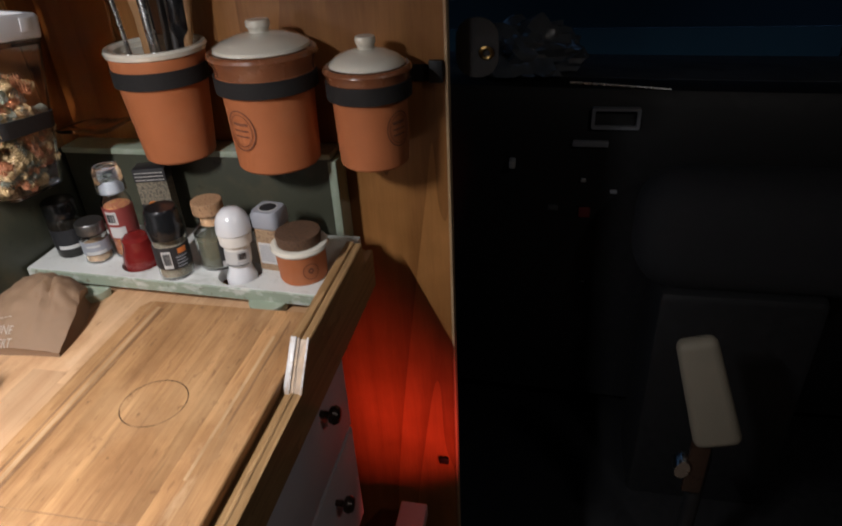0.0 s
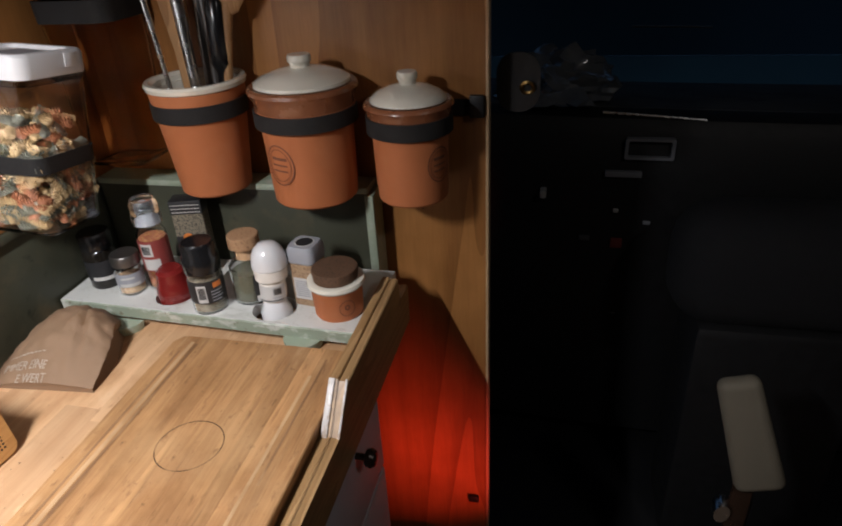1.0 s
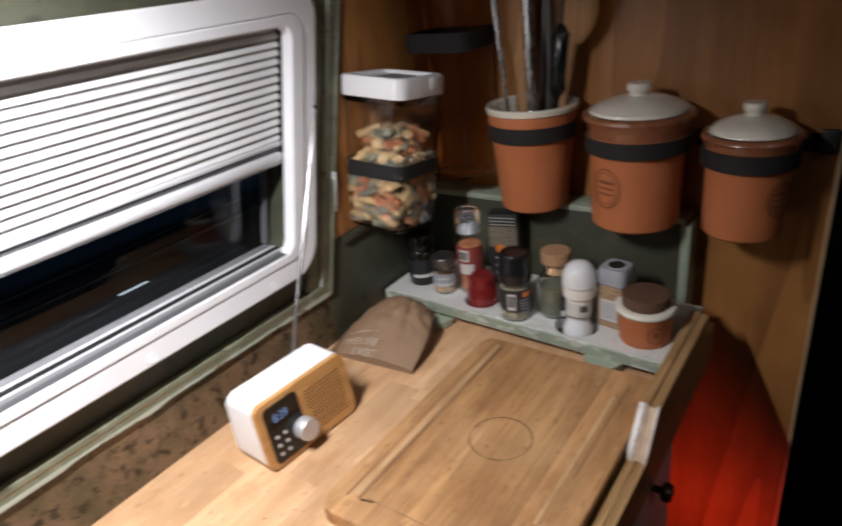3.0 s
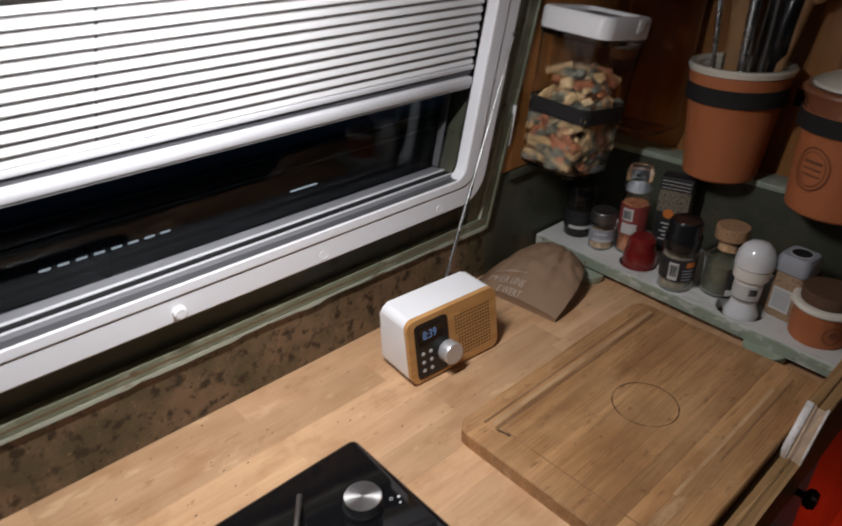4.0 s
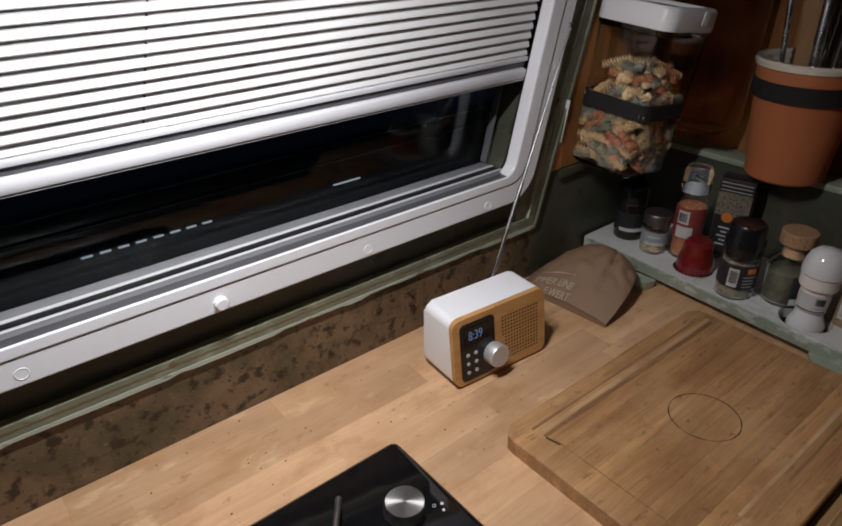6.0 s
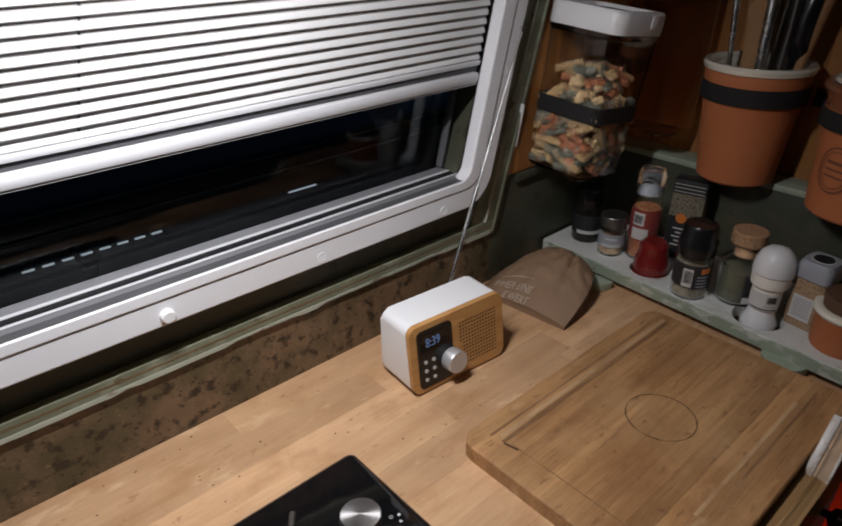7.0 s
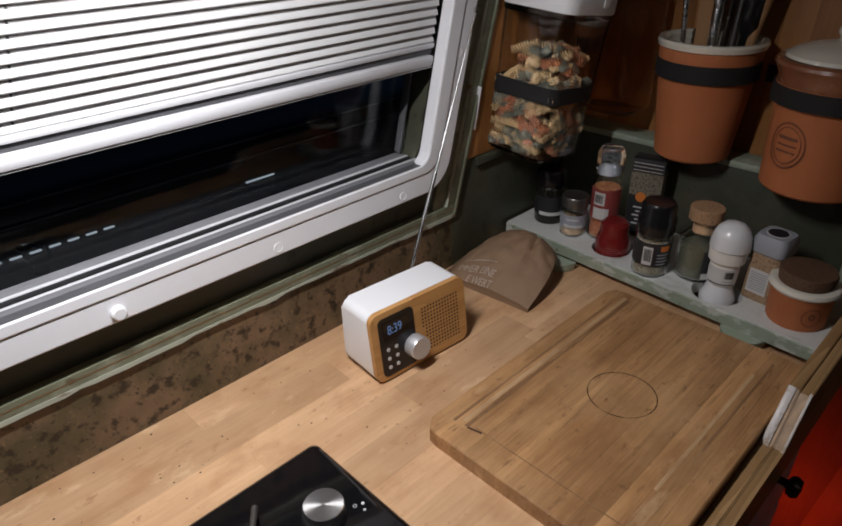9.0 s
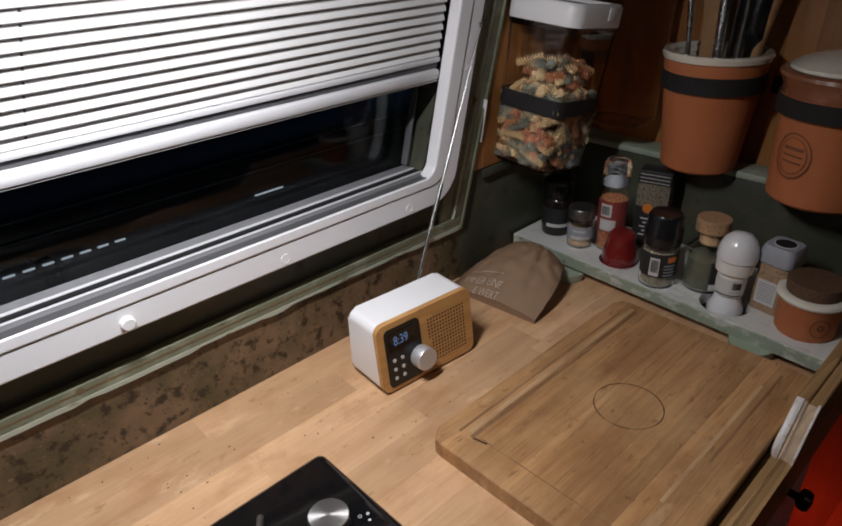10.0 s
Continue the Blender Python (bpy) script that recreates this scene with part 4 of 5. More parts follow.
for k in range(60):
    y = 0.2108 - 0.4296 * k / 59
    x = -0.0753 - 0.0169 * k / 59
    nick = 0.0012 * noise.noise(Vector((y * 60, 3.1, 0))) + 0.0008 * noise.noise(Vector((y * 190, 1.7, 0)))
    edge_rows.append([(x - 0.0018, y, 0.0002), (x - 0.0018, y, SH_Z1 - SH_Z0 - 0.0016 + nick), (x - 0.0004, y, SH_Z1 - SH_Z0 - 0.0004 + nick), (x + 0.0003, y, 0.0002)])
part("front_edge", loft(edge_rows), M_SAGEEDGE, shelf, "chipped sage green front edge")
for y in (-0.138, 0.11):
    br = loft([[(-0.084 - 0.027 * math.sin(math.pi * k / 12) * q, y + 0.025 * math.cos(math.pi * k / 12) * q, z) for k in range(13)] for z, q in ((-SH_Z0 + 0.0002, 0.92), (-0.003, 1.0), (0.0, 1.0))])
    part("bracket", br, M_SAGE, shelf, "pale sage half-round foot")
part("support", box((0.02, -0.21, -SH_Z0 + 0.0002), (0.05, 0.205, -0.0002), 0.001), M_SAGE, shelf)


def stand(name, key, z, label, category, turn=0.0, tall=1.0):
    ob = thing(name, (*JARS[key], z), label, category, "jars on the spice shelf", turn)
    ob.scale.z = tall
    return ob


def jar_wall(r, h, neck=None, t=0.0014):
    """Outer and inner skin of a glass jar, open at the top."""
    o = [(0, 0), (r - 0.002, 0), (r, 0.002), (r, h)] + ([(neck[0], neck[1]), (neck[0], neck[2])] if neck else [])
    i = [(q - t, z) for q, z in reversed(o[3:])] + [(r - t, 0.004), (0, 0.004)]
    return lathe(o + i, 36)


def code_bars(parent, r, z0, z1, a0, a1, material=None):
    """A small printed code: thin dark bars round a label."""
    bm = bmesh.new()
    n = 9
    for k in range(n):
        w = (a1 - a0) / n
        a = a0 + k * w
        join(bm, curved_label(r, z0, z1, a, a + w * (0.35 + 0.3 * (k % 3) / 2), 1, 0.0005))
    return part("code_bars", bm, material or M_LABEL_B, parent)


FACE = 212        # the side of a jar that looks towards the worktop's front corner


def build_jars():
    # white salt mill
    s = stand("salt_mill", "salt", 0.0, "white salt mill with round cap and printed label", "salt mill")
    s.matrix_world = s.matrix_world @ pose(0, 0, 0, 0, 3, 0)
    s.scale = (0.85, 0.85, 0.97)
    part("foot", lathe([(0, 0.0), (0.022, 0.0), (0.0235, 0.020), (0.0235, 0.026), (0.019, 0.034), (0.0165, 0.042), (0, 0.042)], 40), M_PEARL, s)
    part("jar", lathe([(0.0165, 0.0415), (0.0185, 0.046), (0.0195, 0.060), (0.019, 0.070), (0, 0.070)], 36), M_SALT, s, "jar filled with white salt")
    part("collar", lathe([(0.019, 0.0695), (0.0235, 0.074), (0.0245, 0.088), (0, 0.089)], 40), M_SALT, s)
    part("cap", lathe([(0.0245, 0.0885), (0.0262, 0.090), (0.0262, 0.096), (0.0245, 0.106), (0.020, 0.115), (0.012, 0.121), (0, 0.1228)], 40), M_PEARL, s, "pearly white domed cap")
    lb = part("label", curved_label(0.0198, 0.045, 0.067, 130, 260), M_LABEL_W, s, "white paper label")
    code_bars(lb, 0.0201, 0.055, 0.064, FACE - 6, FACE + 28)
    part("label_line", curved_label(0.0200, 0.0462, 0.0476, 140, 250), M_LABEL_B, lb)
    part("label_line", curved_label(0.0200, 0.0505, 0.0515, 200, 245), M_LABEL_G, lb)
    # upturned jar with a red cap
    s = stand("red_capped_jar", "red", 0.0, "small red plastic jar cap with fine ribs", "spice jar", 0, 1.12)
    part("cap", lathe([(0, 0), (0.0225, 0), (0.0232, 0.004), (0.0232, 0.034), (0.021, 0.042), (0.019, 0.047), (0.0185, 0.058), (0.014, 0.062), (0, 0.0625)], 40), M_REDCAP, s)
    lb = bmesh.new()
    for k in range(6):
        join(lb, curved_label(0.0233, 0.020 + k * 0.0026, 0.0208 + k * 0.0026, 175 + 4 * (k % 2), 240 - 7 * (k % 3), 10))
    part("printed_lines", lb, M_LABEL_R, s)
    # black pepper mill
    s = stand("pepper_mill", "mill", SH_Z1, "glass pepper mill with black cap and label", "pepper mill", 0, 0.86)
    part("glass_jar", jar_wall(0.0218, 0.068), M_CLEAR, s).visible_shadow = False
    part("filling", lathe([(0, 0.0045), (0.0195, 0.0045), (0.0195, 0.055), (0, 0.055)], 30), M_CORN, s)
    lb = part("label", curved_label(0.0219, 0.020, 0.056, 120, 300), M_LABEL_B, s, "black label with orange print")
    part("white_patch", curved_label(0.0222, 0.022, 0.050, 178, 208), M_LABEL_W, lb)
    code_bars(lb, 0.0225, 0.028, 0.047, 182, 205)
    part("orange_patch", curved_label(0.0222, 0.044, 0.052, 232, 262), M_ORANGE, lb)
    for k in range(4):
        part("label_line", curved_label(0.0222, 0.023 + k * 0.005, 0.0245 + k * 0.005, 222, 255 + 8 * (k % 2)), M_LABEL_G, lb)
    part("cap", lathe([(0.0224, 0.066), (0.0228, 0.068), (0.0228, 0.088), (0.0205, 0.092), (0.0205, 0.106), (0.018, 0.111), (0, 0.112)], 40), M_GLOSSBLACK, s, "black plastic grinder cap")
    # corked herb jar
    s = stand("corked_jar", "corked", SH_Z1, "corked glass herb jar with black label", "spice jar")
    part("glass_jar", jar_wall(0.0245, 0.050, (0.0145, 0.062, 0.074)), M_CLEAR, s).visible_shadow = False
    part("filling", lathe([(0, 0.0045), (0.0222, 0.0045), (0.0222, 0.042), (0, 0.042)], 30), M_PEPPER, s)
    lb = part("label", curved_label(0.0246, 0.006, 0.044, 215, 300), M_LABEL_B, s, "black paper label")
    part("white_patch", curved_label(0.0249, 0.006, 0.014, 218, 285), M_LABEL_W, lb)
    part("cork", lathe([(0, 0.060), (0.0125, 0.060), (0.0128, 0.076), (0.0195, 0.0765), (0.0195, 0.091), (0.0185, 0.092), (0, 0.092)], 32), M_CORK, s, "wide cork stopper")
    # square jar with grey lid
    s = stand("square_spice_jar", "grey", SH_Z1, "square clear spice jar with grey lid", "spice jar", -8)
    w = 0.035
    ring = lambda q, z, rr=0.006: [(u, v, z) for u, v in outline(q, q, rr, 4)]
    part("jar", loft([ring(w, 0), ring(w, 0.056), ring(w - 0.004, 0.060)]), M_SPICE, s, "jar filled with ground spice")
    part("lid", loft([ring(w - 0.003, 0.058), ring(w + 0.003, 0.061, 0.008), ring(w + 0.003, 0.076, 0.008), ring(w - 0.002, 0.082, 0.008)]), M_LABEL_G, s, "grey plastic lid")
    part("lid_sticker", lathe([(0.0125, 0.082), (0.0125, 0.0824), (0, 0.0824)], 28), M_LABEL_W, s)
    part("lid_print", lathe([(0.0108, 0.0824), (0.0108, 0.0827), (0, 0.0827)], 28), M_LABEL_B, s)
    pl = part("label", box((-0.0182, -0.011, 0.010), (-0.0176, 0.012, 0.040)), M_LABEL_W, s, "white code label")
    for k in range(8):
        part("code_bar", box((-0.0185, -0.009, 0.014 + k * 0.003), (-0.0182, 0.010, 0.0153 + k * 0.003)), M_LABEL_G, pl)
    # terracotta jar with cork
    s = stand("terracotta_jar", "pot", SH_Z1, "small terracotta jar with white rim and dark cork", "jar")
    part("body", lathe([(0, 0), (0.0285, 0), (0.030, 0.003), (0.0315, 0.040), (0.032, 0.041), (0.029, 0.042), (0.0, 0.041)], 44), M_TERRA, s)
    part("rim", lathe([(0.031, 0.0405), (0.0345, 0.0415), (0.0362, 0.0445), (0.035, 0.048), (0.031, 0.0495), (0.026, 0.048), (0.026, 0.042)], 44), M_CREAM, s, "glossy cream glazed rim")
    part("cork", lathe([(0.0, 0.043), (0.0265, 0.043), (0.0285, 0.060), (0.0275, 0.0625), (0, 0.063)], 40), M_CORK_DARK, s, "dark cork lid")
    st = part("stamp", stamp_ring(0.0312, FACE + 8, 0.020, 0.010, 0.011, 0.09), M_STAMP, s)
    part("stamp_mark", stamp_ring(0.0312, FACE + 8, 0.021, 0.0035, 0.004, 0.6, 20), M_STAMP, st)
    # tall chili mill
    s = stand("chili_mill", "bottle", SH_Z1, "tall clear chili mill with red label", "spice mill")
    part("glass_jar", jar_wall(0.0190, 0.080, (0.0150, 0.088, 0.092)), M_CLEAR, s).visible_shadow = False
    part("filling", lathe([(0, 0.0045), (0.0172, 0.0045), (0.0172, 0.074), (0, 0.074)], 30), M_CHILI, s)
    lb = part("label", curved_label(0.0191, 0.030, 0.074, 120, 300), M_LABEL_R, s, "red and white label")
    part("white_patch", curved_label(0.0194, 0.052, 0.070, 160, 205), M_LABEL_W, lb)
    part("white_patch", curved_label(0.0194, 0.032, 0.048, 160, 225), M_LABEL_W, lb)
    code_bars(lb, 0.0197, 0.055, 0.067, 165, 198)
    part("cap", lathe([(0.0152, 0.0925), (0.0185, 0.094), (0.0185, 0.108), (0.0172, 0.110), (0.0180, 0.120), (0.015, 0.128), (0.0, 0.130), (0.0, 0.1285), (0.0135, 0.1265), (0.0165, 0.1195), (0.0157, 0.110), (0.0170, 0.107), (0.0170, 0.0955), (0.0152, 0.0935)], 32), M_CLEAR, s, "clear plastic grinder cap").visible_shadow = False
    part("grinder", lathe([(0.0, 0.0922), (0.007, 0.0922), (0.007, 0.100), (0.004, 0.106), (0, 0.106)], 20), M_LABEL_G, s)
    # herb packet box
    s = stand("herb_box", "packet", SH_Z1, "tall clear herb packet with black label", "packet", 14)
    part("box", box((-0.013, -0.021, 0), (0.013, 0.021, 0.112), 0.002), M_CORN, s)
    part("top_band", box((-0.0137, -0.0215, 0.094), (0.0135, 0.0215, 0.1128), 0.001), M_LABEL_B, s, "black header with fine white lines")
    for k in range(3):
        part("header_line", box((-0.0140, -0.019, 0.097 + k * 0.005), (-0.0137, 0.019, 0.0978 + k * 0.005)), M_LABEL_W, s)
    lb = part("label", box((-0.0138, -0.020, 0.004), (-0.0132, 0.020, 0.062)), M_LABEL_B, s, "black label with orange and white print")
    part("orange_patch", lathe([(0.007, 0), (0.007, 0.0004), (0, 0.0004)], 20), M_ORANGE, lb).matrix_local = Matrix.Translation((-0.0138, 0.004, 0.060)) @ Matrix.Rotation(radians(-90), 4, "Y")
    for k in range(5):
        part("label_line", box((-0.0141, -0.017, 0.020 + k * 0.006), (-0.0138, 0.012 - 0.004 * (k % 2), 0.022 + k * 0.006)), M_LABEL_W, lb)
    # small seasoning jar
    s = stand("seasoning_jar", "small", SH_Z1, "small glass seasoning jar with grey label", "spice jar", 0, 0.82)
    part("glass_jar", jar_wall(0.0178, 0.050), M_CLEAR, s).visible_shadow = False
    part("filling", lathe([(0, 0.0045), (0.0160, 0.0045), (0.0160, 0.030), (0, 0.030)], 28), M_SPICE, s)
    lb = part("label", curved_label(0.0179, 0.017, 0.040, 110, 300), M_LABEL_G, s, "grey paper label")
    part("white_patch", curved_label(0.0182, 0.0175, 0.023, 170, 255), M_LABEL_W, lb)
    part("label_line", curved_label(0.0182, 0.031, 0.034, 180, 235), M_LABEL_W, lb)
    part("lid", lathe([(0.0165, 0.0502), (0.0182, 0.052), (0.0182, 0.068), (0.0172, 0.070), (0, 0.0702)], 32), M_DARKSTEEL, s, "dull metal lid")
    # dark bottle in the corner
    s = stand("dark_spice_jar", "dark", SH_Z1, "dark glass spice jar with white label foot", "spice jar", 0, 0.84)
    part("jar", lathe([(0, 0), (0.020, 0), (0.0215, 0.003), (0.0215, 0.060), (0.018, 0.066), (0, 0.066)], 36), M_DARKGLASS, s)
    part("cap", lathe([(0.0185, 0.0655), (0.0212, 0.068), (0.0212, 0.092), (0.019, 0.095), (0, 0.095)], 36), M_GLOSSBLACK, s)
    lb = part("label", curved_label(0.0216, 0.016, 0.050, 120, 300), M_LABEL_B, s)
    part("white_patch", curved_label(0.0219, 0.017, 0.023, 175, 275), M_LABEL_W, lb)


build_jars()


# ---- hanging on the partition ----
POTS = [dict(y=-0.202, x=0.042, z=0.151, rim=0.062, top=0.143, body=0.055, foot=0.045), dict(y=-0.346, x=0.033, z=0.149, rim=0.0655, top=0.142, body=0.0565, foot=0.052), dict(y=-0.470, x=0.044, z=0.148, rim=0.0535, top=0.121, body=0.0465, foot=0.043)]


def build_pot(p, kind):
    label = {0: "terracotta utensil crock with cream rim strapped to wall", 1: "large terracotta storage jar with cream lid", 2: "small terracotta storage jar with cream lid"}[kind]
    o = thing("terracotta_pot", (p["x"], p["y"], p["z"]), label, "pot", "terracotta pots strapped to the partition")
    f, b, r, h = p["foot"], p["body"], p["rim"], p["top"]
    if kind == 0:
        part("body", lathe([(0, 0), (f - 0.003, 0), (f, 0.003), (b, h * 0.72), (b + 0.0025, h * 0.80), (b + 0.003, h - 0.010), (b - 0.004, h - 0.010), (f - 0.006, 0.008), (0, 0.008)], 56), M_TERRA, o)
        part("rim", lathe([(b - 0.0045, h - 0.035), (b - 0.004, h - 0.004), (b, h), (r - 0.002, h), (r, h - 0.003), (r - 0.001, h - 0.008), (b + 0.002, h - 0.0105), (b - 0.0065, h - 0.0105), (b - 0.0065, h - 0.035)], 56), M_CREAM, o, "cream glazed rim")
    else:
        part("body", lathe([(0, 0), (f - 0.003, 0), (f, 0.003), (f + 0.001, 0.02), (b - 0.001, h * 0.70), (b, h * 0.78), (b + 0.003, h * 0.80), (b + 0.003, h * 0.82), (b - 0.006, h * 0.82), (f - 0.006, 0.008), (0, 0.008)], 56), M_TERRA, o)
        part("rim", lathe([(b - 0.006, h * 0.80), (b + 0.0028, h * 0.815), (b + 0.003, h * 0.88), (r - 0.002, h * 0.935), (r, h * 0.96), (r - 0.001, h - 0.002), (r - 0.004, h), (b - 0.003, h - 0.001), (b - 0.004, h * 0.93), (b - 0.006, h * 0.82)], 56), M_GLAZE, o, "brown glazed rim")
        q = b + 0.001 if kind == 1 else b - 0.001
        k = 1.0 if kind == 1 else 0.86
        lid = part("lid", lathe([(0, h - 0.002), (q - 0.004, h - 0.002), (q, h + 0.0005), (q - 0.001, h + 0.004), (q * 0.8, h + 0.010), (q * 0.5, h + 0.0155), (q * 0.22, h + 0.018), (0, h + 0.018)], 56), M_CREAM, o, "cream glazed domed lid")
        part("lid_knob", lathe([(0.0125 * k, h + 0.0160), (0.0115 * k, h + 0.0195), (0.0125 * k, h + 0.0225), (0.0142 * k, h + 0.0245), (0.0142 * k, h + 0.0295), (0.0128 * k, h + 0.0318), (0, h + 0.0322)], 32), M_CREAM, lid)
        a = 158 if kind == 1 else 240
        cz = h * 0.40 if kind == 1 else h * 0.42
        br = f + (b - f) * 0.55
        st = part("stamp", stamp_ring(br + 0.0004, a, cz, 0.021 * k, 0.025 * k, 0.07), M_STAMP, o, "oval maker's stamp, pressed")
        part("stamp_line", stamp_ring(br + 0.0004, a, cz, 0.0165 * k, 0.020 * k, 0.05), M_STAMP, st)
        for j in range(3):
            part("stamp_bar", curved_label(br + 0.0003, cz + 0.006 - 0.007 * j, cz + 0.0095 - 0.007 * j - 0.0015 * (j > 0), a - 12, a + 12, 8), M_STAMP, st)
    return o


for i, p in enumerate(POTS):
    build_pot(p, i)

# one webbing strap that runs round the pots and back to the wall
strap = thing("wall_strap", (WALL_X, -0.55, 0.245), "black webbing strap holding the pots", "strap")


def strap_arc(p, r, z0, z1, name="strap_band"):
    n, t = 30, 0.0016
    bm = bmesh.new()
    rows = []
    for k in range(n + 1):
        a = radians(75 + 210 * k / n)
        rows.append([bm.verts.new((p["x"] + q * math.cos(a) - WALL_X, p["y"] + q * math.sin(a) + 0.55, z - 0.245)) for q, z in ((r, z0), (r, z1), (r + t, z1), (r + t, z0))])
    for a, b in zip(rows, rows[1:]):
        for i in range(4):
            bm.faces.new((a[i], b[i], b[(i + 1) % 4], a[(i + 1) % 4]))
    bm.faces.new(rows[0])
    bm.faces.new(rows[-1][::-1])
    return part(name, bm, M_STRAP, strap)


strap_arc(POTS[0], 0.0575, 0.251, 0.271)
strap_arc(POTS[1], 0.0605, 0.246, 0.265)
strap_arc(POTS[2], 0.0500, 0.233, 0.253)
for y0, y1, z in ((-0.285, -0.252, 0.250), (-0.42, -0.40, 0.243), (-0.545, -0.500, 0.244)):
    part("strap_tail", box((-0.0022, y0 + 0.55, z - 0.245 - 0.0105), (-0.0004, y1 + 0.55, z - 0.245 + 0.0105), 0.0005), M_STRAP, strap)
part("buckle", box((-0.010, -0.002, -0.012), (-0.0025, 0.016, 0.016), 0.002), M_BLACK, strap, "black plastic buckle")


def build_utensils():
    px, py, top = POTS[0]["x"], POTS[0]["y"], POTS[0]["z"] + POTS[0]["top"]
    base = POTS[0]["z"] + 0.010

    def rod(name, label, x, y, lx, ly, length, radius, material, cat):
        """A utensil standing in the crock: its foot inside, leaning on the rim."""
        t = thing(name, (px + x, py + y, base), label, cat, "utensils in the crock")
        return t, Vector((lx, ly, 1)).normalized() * length
    t, d = rod("steel_ladle", "steel ladle handle standing in the crock", -0.01, 0.020, 0.02, 0.10, 0.40, 0.004, M_STEEL, "ladle")
    part("handle", tube([(0, 0, 0), d * 0.35, d * 0.6, d], [0.0025, 0.003, 0.0045, 0.006], 12), M_STEEL, t)
    t, d = rod("steel_whisk", "steel whisk standing in the crock", -0.012, -0.008, 0.03, 0.03, 0.40, 0.005, M_STEEL, "whisk")
    part("handle", tube([(0, 0, 0), d * 0.45, d], [0.006, 0.0068, 0.0085], 14), M_STEEL, t)
    t, d = rod("black_spatula", "black handled kitchen spatula in the crock", 0.004, -0.024, 0.05, -0.06, 0.40, 0.006, M_GLOSSBLACK, "spatula")
    part("handle", tube([(0, 0, 0), d * 0.34, d * 0.37, d * 0.54, d * 0.57], [0.004, 0.006, 0.0125, 0.0125, 0.005], 14), M_GLOSSBLACK, t)
    part("shaft", tube([d * 0.56, d], 0.004, 10), M_BLACK, t)
    t, d = rod("wooden_spoon", "wooden cooking spoon standing in the crock", 0.004, -0.016, 0.06, -0.17, 0.275, 0.006, M_SPOON, "spoon")
    part("handle", tube([(0, 0, 0), d * 0.5, d * 0.8], [0.0055, 0.006, 0.0065], 12), M_SPOON, t)
    bowl = lathe([(0, -0.034), (0.014, -0.028), (0.024, -0.010), (0.026, 0.006), (0.020, 0.024), (0.008, 0.032), (0, 0.034)], 24)
    up = d.normalized()
    side = up.cross(Vector((1, 0, 0))).normalized()
    flat = Matrix((side.cross(up), side, up)).transposed().to_4x4()
    bowl.transform(Matrix.Translation(d * 0.88) @ flat @ Matrix.Diagonal((0.28, 1, 1.15, 1)))
    part("bowl", bowl, M_SPOON, t)
    t, d = rod("wooden_spatula", "flat wooden spatula standing in the crock", 0.016, 0.016, 0.03, 0.03, 0.37, 0.006, M_SPOON, "spatula")
    part("blade", loft([[(d.x * z / d.z + sx * 0.003, d.y * z / d.z + w * sy, z) for sx, sy in ((-1, -1), (1, -1), (1, 1), (-1, 1))] for z, w in ((0.0, 0.008), (0.16, 0.010), (0.22, 0.018), (0.36, 0.020))]), M_SPOON, t)
    t, d = rod("steel_tongs", "steel tongs with bright end in the crock", 0.018, -0.006, 0.04, -0.02, 0.33, 0.006, M_DARKSTEEL, "tongs")
    part("arm", tube([(0, 0.004, 0), d * 0.5 + Vector((0, 0.004, 0)), d], 0.0045, 10), M_DARKSTEEL, t)
    part("arm", tube([(0, -0.005, 0), d * 0.5 + Vector((0, -0.006, 0)), d], 0.0045, 10), M_DARKSTEEL, t)


build_utensils()


# ---- pasta box in the corner ----
def square_ring(w, z, r=0.014, cx=0.0, cy=0.0):
    return [(cx + u, cy + v, z) for u, v in outline(w, w, r, 5)]


